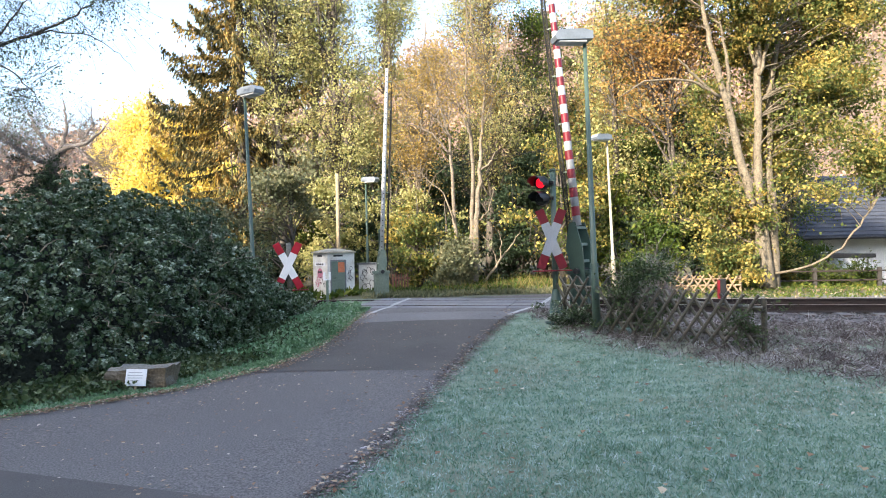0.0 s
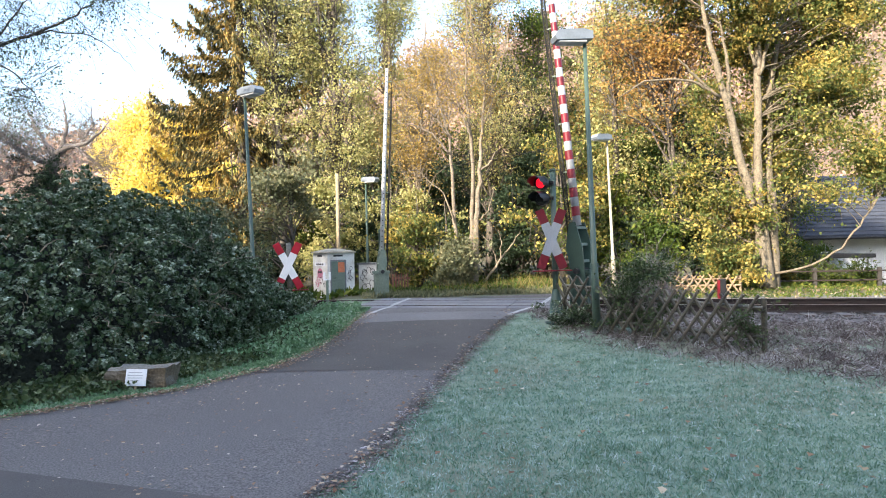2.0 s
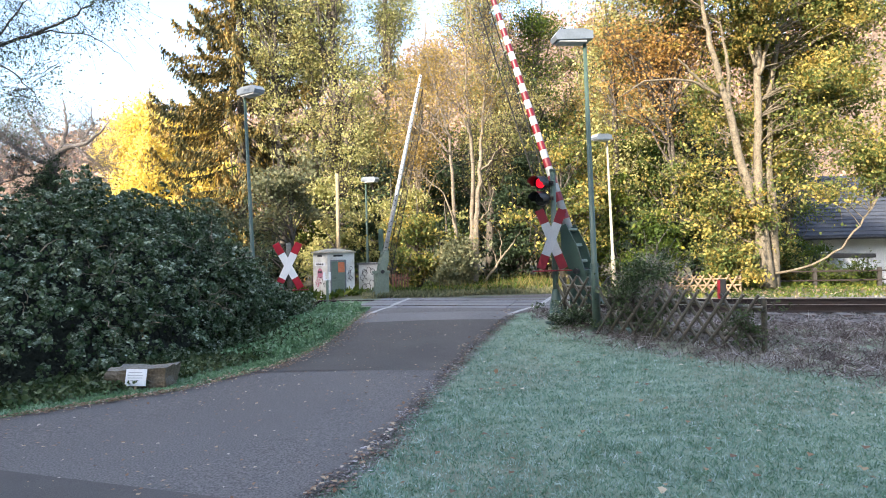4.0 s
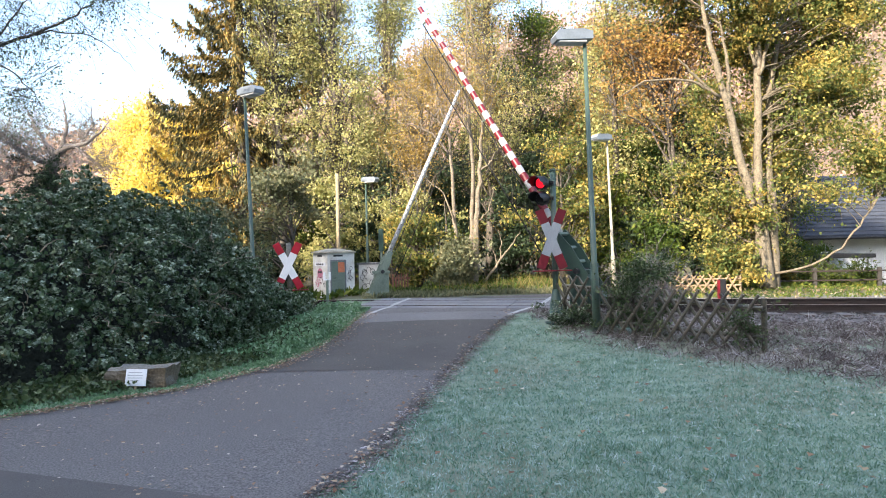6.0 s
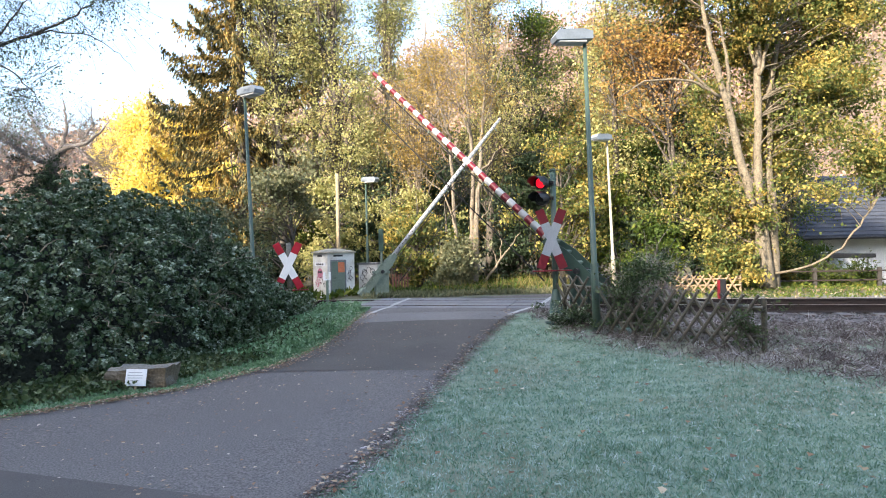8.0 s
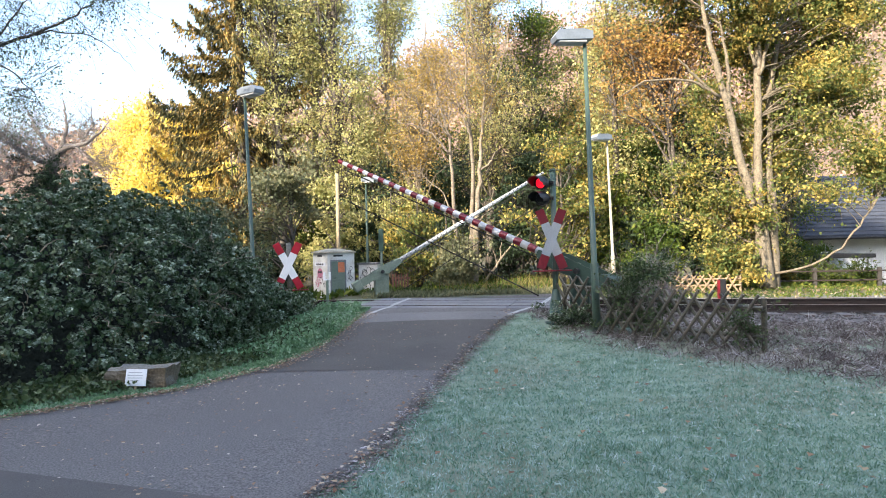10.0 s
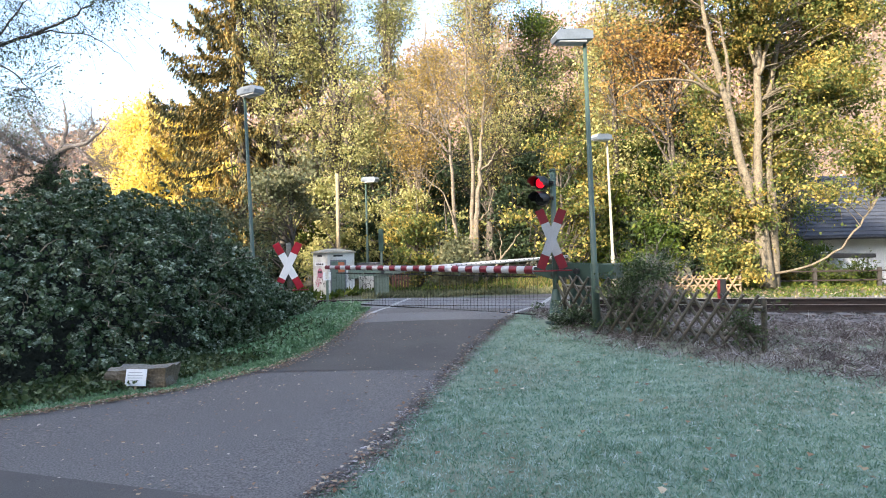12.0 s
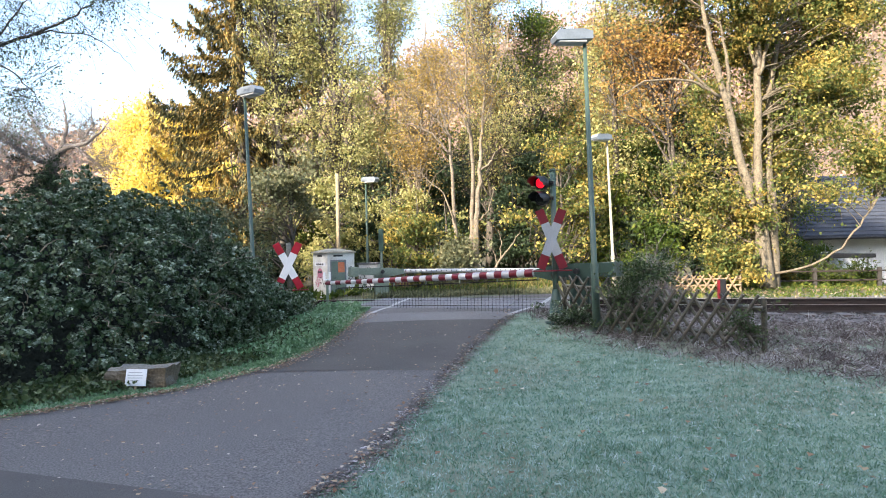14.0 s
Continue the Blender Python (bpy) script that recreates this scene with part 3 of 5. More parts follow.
    # group of slender stems in the middle
    build_tree("alder_tree", (0.82, 22.5),
               [line((0.19, 0, 0, 0.17), (0.32, 0, 1.5, 0.11), (0.38, 0, 2.61, 0.095), (0.51, 0, 4.02, 0.07), (0.58, 0, 5.37, 0.05), (0.72, 0, 6.72, 0.04), (0.41, 0, 8.28, 0.03), (0.25, 0, 10.0, 0.02)),
                line((0.05, 0.2, 0, 0.15), (0.2, 0.2, 1.9, 0.09), (0.25, 0.2, 3.26, 0.075), (0.23, 0.2, 5.22, 0.06), (0.11, 0.2, 6.98, 0.045), (0.16, 0.2, 8.93, 0.03), (0.12, 0.2, 11.1, 0.015)),
                line((-0.31, 0.1, 0, 0.12), (-0.38, 0.1, 1.91, 0.075), (-0.46, 0.1, 3.66, 0.06), (-0.53, 0.1, 5.22, 0.045), (-0.89, 0.1, 6.59, 0.04), (-1.25, 0.1, 8.15, 0.02)),
                line((0.51, 0, 4.02, 0.04), (0.86, -0.1, 4.27, 0.035), (1.05, -0.2, 4.65, 0.02)), line((0.5, 0, 0.1, 0.05), (1.11, -0.2, 0.91, 0.04), (1.49, -0.3, 1.48, 0.025), (1.82, -0.3, 1.85, 0.01)),
                line((1.01, -0.1, 0.76, 0.03), (0.81, 0, 1.49, 0.02), (0.56, 0, 1.79, 0.01)), line((1.11, -0.2, 0.91, 0.025), (1.19, 0, 1.49, 0.018), (1.09, 0, 1.97, 0.008)),
                line((0.4, 0, 2.28, 0.03), (0.79, 0, 2.66, 0.02), (0.96, 0, 3.43, 0.01)), line((-0.5, 0, 4.62, 0.04), (-1.11, 0, 5.31, 0.03), (-1.68, 0, 5.61, 0.022), (-2.26, 0, 5.72, 0.01)),
                line((-0.53, 0, 5.2, 0.035), (-1.0, 0, 5.89, 0.025), (-1.57, 0, 6.38, 0.02), (-2.1, 0, 6.78, 0.008)), line((-0.62, 0, 5.49, 0.03), (-0.41, 0, 6.36, 0.02), (-0.58, 0, 7.52, 0.008)),
                line((0.22, 0, 5.18, 0.035), (-0.12, 0, 6.06, 0.025), (-0.39, 0, 7.13, 0.018), (-0.56, 0, 8.3, 0.008)), line((0.67, 0, 6.14, 0.035), (1.16, 0, 7.1, 0.025), (1.43, 0, 8.06, 0.018), (1.59, 0, 9.22, 0.008)),
                line((0.58, 0, 5.37, 0.03), (0.95, 0, 6.33, 0.02), (1.01, 0, 7.49, 0.01)), line((-0.4, 0, 2.29, 0.03), (-0.76, 0, 3.27, 0.02), (-1.43, 0, 3.86, 0.015), (-1.81, 0, 4.26, 0.006)),
                line((0.14, 0, 6.54, 0.03), (-0.29, 0, 7.33, 0.02), (-0.96, 0, 7.92, 0.015), (-1.53, 0, 8.13, 0.006)), line((0.72, 0, 6.72, 0.03), (1.27, 0, 7.87, 0.02), (1.66, 0, 8.25, 0.012), (1.87, 0, 8.64, 0.005))],
               [(0.3, 0, 7.0, 1.6, 1.0, 2.2), (-1.2, 0, 6.6, 1.1, 1.0, 1.6), (0.6, 0, 9, 1.3, 1.0, 2.0), (0.1, -0.1, 2.6, 0.8, 0.4, 1.8)], 120, 3000, 0.10, L_TAN, BARK,
               "slender many-stemmed alder almost bare of withered leaves", twigs=7, cluster=0.3, limb_r=0.02, per_spray=2)
    build_tree("alder_tree", (1.9, 27), [line((0, 0, 0, 0.2), (0.2, 0, 5, 0.15), (0.1, 0, 10, 0.08), (0.3, 0, 14.5, 0.02))],
               [(0, 0, 10.5, 1.9, 1.6, 3.4), (0.4, 0, 6, 1.7, 1.5, 2.4)], 140, 15000, 0.11, L_ALDER, BARK_DARK, "tall thin alder with sparse green leaves", twigs=6, per_spray=3)
    build_tree("alder_tree", (-0.7, 26), [line((0, 0, 0, 0.16), (-0.2, 0, 4, 0.12), (0, 0, 8, 0.06), (0.2, 0, 10.5, 0.02))],
               [(0, 0, 7, 1.6, 1.6, 2.8), (-0.6, 0, 4.8, 1.3, 1.4, 1.2)], 90, 6000, 0.11, L_TAN, BARK, "thin tree with tan withered leaves", twigs=6, per_spray=3)
    build_tree("alder_tree", (4.3, 29), [line((0, 0, 0, 0.2), (0.1, 0, 5, 0.15), (0, 0, 9, 0.08), (0.3, 0, 12.5, 0.02))],
               [(0, 0, 8.5, 1.9, 1.6, 3.0), (-0.9, 0, 10.6, 1.4, 1.4, 1.6), (0.4, 0, 5, 1.6, 1.5, 2)], 130, 15000, 0.12, L_GREEN, BARK_DARK, "tall alder still holding dull green leaves", twigs=5, per_spray=3)
    build_tree("alder_tree", (7.0, 30), [line((0, 0, 0, 0.2), (0.1, 0, 5, 0.15), (-0.1, 0, 9, 0.08), (0.2, 0, 12.5, 0.02))],
               [(0, 0, 9, 1.9, 1.6, 3.0), (0.4, 0, 5, 1.6, 1.5, 2)], 120, 12000, 0.12, L_TAN, BARK_DARK, "tall alder with brown withered leaves", twigs=5, per_spray=3)
    # tall leafy trees towards the spruce
    build_tree("poplar_tree", (-4.6, 29), [line((0, 0, 0, 0.26), (0.1, 0, 5, 0.2), (-0.1, 0, 11, 0.12), (0.2, 0, 17, 0.02))],
               [(0, 0, 12, 2.4, 2.2, 4.2), (0.3, 0, 7, 1.9, 2, 3.0), (-1.2, 0, 14, 1.6, 1.6, 2.4)], 140, 12500, 0.13, L_ALDER, BARK_DARK, "tall tree with yellow-green autumn leaves")
    build_tree("poplar_tree", (-2.6, 31), [line((0, 0, 0, 0.24), (0.1, 0, 5, 0.18), (0.1, 0, 10, 0.1), (0, 0, 15.5, 0.02))],
               [(0, 0, 10.5, 2.0, 2.0, 3.6), (0.3, 0, 6.5, 1.8, 2, 2.6), (0, 0, 13.6, 1.4, 1.4, 2.0)], 140, 12000, 0.13, L_ALDER, BARK, "tall tree with yellow-green autumn leaves")
    build_tree("poplar_tree", (-6.4, 33), [line((0, 0, 0, 0.24), (0.1, 0, 6, 0.18), (0.1, 0, 12, 0.1), (0, 0, 18, 0.02))],
               [(0, 0, 13, 2.4, 2.0, 4.4)], 110, 11000, 0.14, L_ALDER, BARK, "tall tree with yellow-green autumn leaves")
    build_tree("poplar_tree", (-7.0, 28.4), [line((0, 0, 0, 0.22), (0.1, 0, 5, 0.17), (-0.1, 0, 10, 0.1), (0.1, 0, 15, 0.02))],
               [(0, 0, 12, 1.9, 1.5, 3.0), (0.3, 0, 8.4, 1.4, 1.4, 2.0), (-1.0, 0, 13.2, 1.2, 1.2, 1.6)], 110, 8500, 0.13, L_ALDER, BARK_DARK, "slim tree with pale yellow-green leaves before the spruce")
    build_conifer("spruce_tree", (-9.0, 29.8), 22, 4.9, "tall dark spruce with rusty sunlit branch tips", n=250, per=400)
    # lower green layer
    for x, y, h, leaf, lab in ((-5.1, 22, 4.7, L_SAGE, "small grey-green tree behind the booth"), (-4.1, 25.6, 5.0, L_ALDER, "yellow-green bushy tree behind the booth"),
                               (-0.9, 22.6, 3.6, L_MAPLE, "low green maple with some yellow leaves"), (-2.0, 25.6, 4.6, L_ALDER, "yellow-green bushy young tree"), (0.35, 21.9, 1.8, L_SAGE, "grey-green shrub at the foot of bare stems"),
                               (3.9, 21.6, 5.2, L_MAPLE, "yellow-green young maple near the crossing"), (5.0, 22.8, 4.0, L_GREEN, "green shrub beyond the track"),
                               (6.6, 20.8, 2.2, L_GREEN, "green shrub beyond the track"), (2.6, 24.5, 4.0, L_DARK, "dark evergreen shrub below the trees"), (0.1, 25, 3.4, L_DARK, "dark evergreen shrub below the trees"),
                               (4.0, 25.5, 5.0, L_DARK, "dark evergreen shrub below the trees"), (-6.3, 24.5, 3.4, L_DARK, "dark evergreen shrub below the trees"), (13.5, 27, 2.6, L_DARK, "dark evergreen shrub below the trees"), (16.2, 29.5, 2.4, L_GREEN, "green shrub before the house"), (8.5, 19.7, 1.7, L_MAPLE, "yellow-green bush at the maple's foot"), (12.4, 24.5, 1.8, L_MAPLE, "yellow-green bush beside the track"), (7.6, 22.8, 3.6, L_DARK, "dark evergreen shrub below the trees")):
        w = h * 0.33
        build_tree("young_tree", (x, y), [line((0, 0, 0, 0.06), (0.05, 0, h * 0.5, 0.045), (0, 0, h * 0.95, 0.01))],
                   [(0, 0, h * 0.62, w, w, h * 0.36), (0.1, 0, h * 0.3, w * 1.05, w, h * 0.26)], 52, 5000, 0.14, leaf, BARK_DARK, lab, cluster=0.25, twigs=2)
    # second row behind
    made = [o for o in scene.objects if o.parent is None and o.name.startswith(("poplar_tree", "alder_tree"))]
    for i, (x, y) in enumerate(((5.5, 35), (9.8, 33), (13, 34), (17.5, 33))):
        o = made[i % len(made)]
        copy_thing(o, pose(x, y, gz(x, y), 0, 0, 40 * i + 25))
    # wooded middle ground
    for i, (x, y, h, leaf) in enumerate(((-11.5, 36, 8, L_GREEN), (-8.8, 38, 8.5, L_ALDER), (-6.0, 36, 7.5, L_GREEN), (-3.6, 37, 8.5, L_TAN), (-1.0, 36, 8, L_GREEN), (1.4, 34, 8, L_DARK),
                                         (4.0, 36, 8.5, L_TAN), (6.6, 35, 8.5, L_GREEN), (3.3, 28, 9.0, L_DARK), (-5.0, 31, 6.0, L_GREEN), (0.2, 30, 5.5, L_DARK), (9.4, 29, 7.0, L_GREEN), (11.6, 27, 6.0, L_DARK),
                                         (-4.6, 34, 11, L_ALDER), (-2.3, 34, 10, L_TAN), (0.4, 39, 11, L_GREEN), (2.9, 38, 11.5, L_TAN), (8.0, 38, 12, L_TAN), (11.2, 38, 13, L_ALDER), (14.6, 37, 11, L_GREEN), (-3.0, 28, 5.5, L_DARK), (9.6, 31.5, 9.5, L_GREEN), (12.6, 32, 10, L_ALDER), (11.4, 29.5, 8.5, L_DARK))):
        build_tree("woodland_tree", (x, y), [line((0, 0, 0, 0.12), (0.1, 0, h * 0.5, 0.08), (0, 0, h * 0.97, 0.02))],
                   [(0, 0, h * 0.66, h * 0.24, h * 0.22, h * 0.33), (0.2, 0, h * 0.33, h * 0.25, h * 0.22, h * 0.25)], 70, 4600, 0.21, leaf, BARK_DARK,
                   {L_GREEN: "green woodland tree behind the crossing", L_ALDER: "yellow-green woodland tree behind the crossing", L_TAN: "tan withered woodland tree behind the crossing",
                    L_DARK: "dark green woodland tree behind the crossing"}[leaf], group="woodland behind the crossing", twigs=2)
    # golden trees up the valley
    for x, y, h in ((-19.9, 45, 13.2), (-22.4, 46.5, 12.6), (-17.4, 46, 12.6)):
        build_tree("birch_tree", (x, y), [line((0, 0, 0, 0.2), (0.1, 0, h * 0.5, 0.13), (0, 0, h, 0.03))],
                   [(0, 0, h * 0.56, 2.8, 2.6, h * 0.43), (0.3, 0, h * 0.3, 2.6, 2.4, h * 0.28)], 200, 21000, 0.22, L_GOLD, BARK_PALE, "sunlit golden-yellow autumn tree up the valley", cluster=0.6)
    # frosted bare tree over the hedge, with an ivy clump
    build_tree("bare_tree", (-12.05, 20.3), [line((0, 0, 0, 0.2), (-0.03, 0, 3.48, 0.17), (0.02, 0, 4.27, 0.15), (0.17, 0, 4.87, 0.12), (0.43, 0, 5.04, 0.1), (1.05, 0, 5.15, 0.06), (1.49, 0, 5.46, 0.03), (1.85, 0, 5.89, 0.01)),
                                             line((0.13, 0, 4.79, 0.1), (-0.17, 0, 5.23, 0.06), (-0.51, 0, 5.76, 0.04), (-0.76, 0, 6.38, 0.015)), line((0.02, 0, 4.53, 0.1), (-0.71, 0, 4.8, 0.06), (-1.31, 0, 5.25, 0.045), (-1.91, 0, 5.53, 0.02)),
                                             line((0.26, 0, 4.92, 0.08), (0.5, 0, 5.57, 0.05), (0.46, 0, 6.18, 0.03), (0.38, 0, 6.62, 0.01)), line((0.7, 0, 5.09, 0.05), (1.21, 0, 4.68, 0.03), (1.64, 0, 4.32, 0.012)),
                                             line((-0.02, 0, 4.27, 0.07), (-0.89, 0, 4.2, 0.04), (-1.6, 0, 3.95, 0.02)), line((0.87, 0, 5.12, 0.04), (1.32, 0, 5.72, 0.03), (1.25, 0, 6.42, 0.01))],
               [(0.1, 0, 5.4, 1.9, 1.3, 1.1), (-1.3, 0, 5.0, 1.2, 1.2, 1.0), (1.3, 0, 4.9, 1.0, 1.0, 1.1)], 190, 2600, 0.06, L_FROSTSHRUB, TWIG_FROST, "bare fruit tree with frosted twigs behind the hedge", twigs=11, limb_r=0.022, per_spray=2)
    build_tree("ivy_clump", (-11.8, 19.6), [line((0, 0, 0, 0.1), (0, 0, 2, 0.1), (0.1, 0, 4.2, 0.05))], [(-0.1, 0, 3.75, 0.62, 0.6, 0.5), (0.05, 0, 4.3, 0.3, 0.3, 0.35)], 50, 5500, 0.08, L_DARK, BARK_DARK, "dark ivy clump on an old trunk", category="shrub", cluster=0.13)
    # birch that hangs in from beside the lane
    build_tree("birch_tree", (-10.3, 12.5), [line((0, 0, 0, 0.16), (0.1, 0, 3, 0.12), (0.15, 0, 5.5, 0.08), (0.2, 0, 9, 0.03)), line((0.15, 0, 4.8, 0.05), (1.3, 0, 5.41, 0.036), (1.95, 0, 5.61, 0.032), (2.49, 0, 5.76, 0.026), (3.25, 0, 6.06, 0.02), (3.8, 0, 6.43, 0.014), (4.29, 0, 6.85, 0.006)),
                                             line((2.44, 0, 5.73, 0.018), (2.92, 0, 5.82, 0.015), (3.46, 0, 5.77, 0.012), (3.89, 0, 5.62, 0.009), (4.21, 0, 5.35, 0.006), (4.52, 0, 5.02, 0.003)),
                                             line((1.52, 0, 5.46, 0.02), (2.16, 0, 5.07, 0.014), (2.58, 0, 4.63, 0.008), (2.84, 0, 4.19, 0.003)), line((1.74, 0, 5.5, 0.02), (2.29, 0, 6.25, 0.014), (2.62, 0, 6.67, 0.008))],
               [(2.2, 0, 5.1, 0.7, 0.6, 0.7), (1.9, 0, 6.1, 0.7, 0.7, 0.5), (3.2, 0, 5.9, 0.7, 0.5, 0.25), (4.1, 0, 5.3, 0.3, 0.4, 0.3), (3.6, 0, 6.7, 0.9, 0.6, 0.4)], 100, 4200, 0.055, L_FROSTSHRUB, BARK_DARK, "birch with thin hanging twigs and small leaves", twigs=9, cluster=0.16, limb_r=0.008, droop=0.3, per_spray=3)


def build_far_woods():
    n = 65000
    clump = rng.integers(0, 1500, n)
    cx, cy = rng.uniform(-150, 150, 1500), 62 + 140 * rng.uniform(0, 1, 1500) ** 0.8
    h = rng.uniform(4, 9, 1500)
    d = unit(rng.normal(size=(n, 3))) * rng.uniform(0.5, 1, (n, 1))
    c = np.stack([cx[clump] + d[:, 0] * 3.0, cy[clump] + d[:, 1] * 3.0, ground_z(cx, cy)[clump] + h[clump] * (0.6 + 0.45 * d[:, 2])], 1)
    v, f = leaf_quads(c, 0.76, 0.6)
    tagged(new("far_woods", fast_mesh("far_woods", v, f, L_HILL)), "russet autumn woods on the far hillside", "woods", kind="stuff")


# ---- hedge and low plants ----
HEDGE = [(-9.5, 8.2, 2.3, 2.5), (-7.2, 8.6, 2.3, 2.4), (-5.7, 8.9, 2.34, 2.0), (-4.95, 10.0, 2.52, 1.8), (-4.5, 11.4, 2.1, 1.35), (-4.1, 12.9, 0.95, 0.65), (-3.3, 14.1, 0.38, 0.42)]


def build_hedge():
    ob = thing("ivy_hedge", pose(0, 0, 0), "large dark green ivy hedge with frosted leaf tops beside the lane", "hedge")
    H = np.array(HEDGE)
    s = np.linspace(0, len(H) - 1, 40)
    row = np.stack([np.interp(s, range(len(H)), H[:, k]) for k in range(4)], 1)
    # inner mass of shoots
    cs, ns = [], []
    n = 14000
    k = rng.integers(0, 40, n)
    w = row[k]
    up, az = rng.uniform(0, 1, n), rng.uniform(0, 2 * math.pi, n)
    a = np.stack([np.sqrt(1 - up ** 2) * np.cos(az), np.sqrt(1 - up ** 2) * np.sin(az), up], 1)
    a[:, :2] *= (0.94 + 0.10 * np.minimum(1, up * 2.6))[:, None]
    lump = 1 + 0.15 * np.sin(a[:, 0] * 7 + w[:, 0] * 3) * np.sin(a[:, 2] * 9 + w[:, 1] * 2.3) + 0.075 * np.sin(a[:, 0] * 23 + w[:, 0] * 9) * np.sin(a[:, 2] * 21 + a[:, 1] * 15) + rng.normal(0, 0.02, n)
    dep = 1 - rng.exponential(0.03, n)
    c = np.stack([w[:, 0] + a[:, 0] * w[:, 3] * lump * dep * 0.85 + rng.normal(0, 0.1, n), w[:, 1] + a[:, 1] * w[:, 3] * lump * dep * 0.85 + rng.normal(0, 0.1, n),
                  w[:, 2] * a[:, 2] * lump * dep], 1)
    far_in = np.min([np.sqrt(((c[:, 0] - r[0]) / (0.85 * r[3])) ** 2 + ((c[:, 1] - r[1]) / (0.85 * r[3])) ** 2 + (c[:, 2] / r[2]) ** 2) for r in row], 0)
    keep = (far_in > 0.80) & (c[:, 1] < w[:, 1] + 0.7 * w[:, 3])
    c, a = c[keep], a[keep]
    c[:, 2] += ground_z(c[:, 0], c[:, 1])
    # inner leaves, then domed tufts with gaps between them
    n = 34000
    k = rng.integers(0, len(c), n)
    low = c[k] - a[k] * (0.04 + rng.exponential(0.07, (n, 1))) + rng.normal(0, 0.05, (n, 3))
    lv, lf = leaf_quads(low, 0.05, 0.042, along=a[k] * 0.5 + np.array([0, 0, -0.6]))
    heads = rng.choice(len(c), 5200, replace=False)
    per = 30
    k = np.repeat(heads, per)
    n = len(k)
    axis = unit(a[k] * 0.75 + np.array([0, 0, 0.55]))
    dome = unit(rng.normal(size=(n, 3)) * 0.62 + axis)
    wide = np.repeat(rng.uniform(0.04, 0.12, len(heads)), per)[:, None]
    out = np.repeat(rng.normal(0.02, 0.05, len(heads)), per)[:, None]
    tip = c[k] + a[k] * out + dome * wide * (1 - rng.exponential(0.12, (n, 1)))
    v, f = leaf_quads(tip, 0.054, 0.045, along=a[k] * 0.4 + np.array([0, 0, -0.7]), spread=0.8, face=dome)
    v, f = np.concatenate([lv, v]), np.concatenate([lf, f + len(lv)])
    v[:, 2] = np.maximum(v[:, 2], ground_z(v[:, 0], v[:, 1]) + 0.005)
    part("foliage", fast_mesh("foliage", v, f, L_IVY), None, ob)
    # filler core coloured near-black to stand for the shade behind the leaves
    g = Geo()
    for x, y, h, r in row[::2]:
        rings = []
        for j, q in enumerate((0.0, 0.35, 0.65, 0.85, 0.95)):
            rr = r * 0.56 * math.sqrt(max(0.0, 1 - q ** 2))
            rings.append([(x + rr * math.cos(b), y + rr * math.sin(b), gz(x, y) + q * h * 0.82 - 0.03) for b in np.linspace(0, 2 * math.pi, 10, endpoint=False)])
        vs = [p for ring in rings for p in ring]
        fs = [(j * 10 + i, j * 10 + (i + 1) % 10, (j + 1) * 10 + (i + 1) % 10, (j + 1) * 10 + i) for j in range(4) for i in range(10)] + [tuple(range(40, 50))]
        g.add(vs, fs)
    part("shaded_inside", g, surface("hedge_shade_fill", (0.02, 0.025, 0.018), (0.012, 0.014, 0.01), 4, 20, 0.95, relief=1, dist=0.05), ob, "near-black filler core, the hedge's inner shade put into its colour")
    g = Geo()
    for _ in range(130):
        x, y, h, r = row[rng.integers(8, 36)]
        w = rng.uniform(-2.6, 0.2)
        q = np.array([x + r * 0.86 * math.cos(w), y + r * 0.86 * math.sin(w), gz(x, y) + rng.uniform(0.2, 0.75) * h])
        e = q + np.array([math.cos(w) * 0.2, math.sin(w) * 0.2, 0.05]) + rng.normal(0, 0.16, 3)
        g.tube(bend(q, e, 0.1, 0.06, 5), list(np.linspace(0.009, 0.003, 5)), 4, False)
    tagged(part("brushwood", g, BARK, ob, "bare brown shoots"), kind="stuff")


def scatter(name, x, y, length, width, material, label, category, along=(0, 0, 1), spread=0.5, lift=None, flat=0.0):
    z = ground_z(x, y) + (np.ravel(length) * 0.35 if lift is None else lift)
    v, f = leaf_quads(np.stack([x, y, z], 1), length, width, along=np.array(along), spread=spread, flat=flat)
    return tagged(new(name, fast_mesh(name, v, f, material)), label, category, kind="stuff")


def off_road(x, y):
    """How far east of the lane's right edge a place lies."""
    yy = np.array([p[1] for p in ROAD_R])
    xx = np.array([p[0] for p in ROAD_R])
    return x - np.interp(y, yy, xx)


def west_of_road(x, y):
    return np.interp(y, [p[1] for p in ROAD_L], [p[0] for p in ROAD_L]) - x


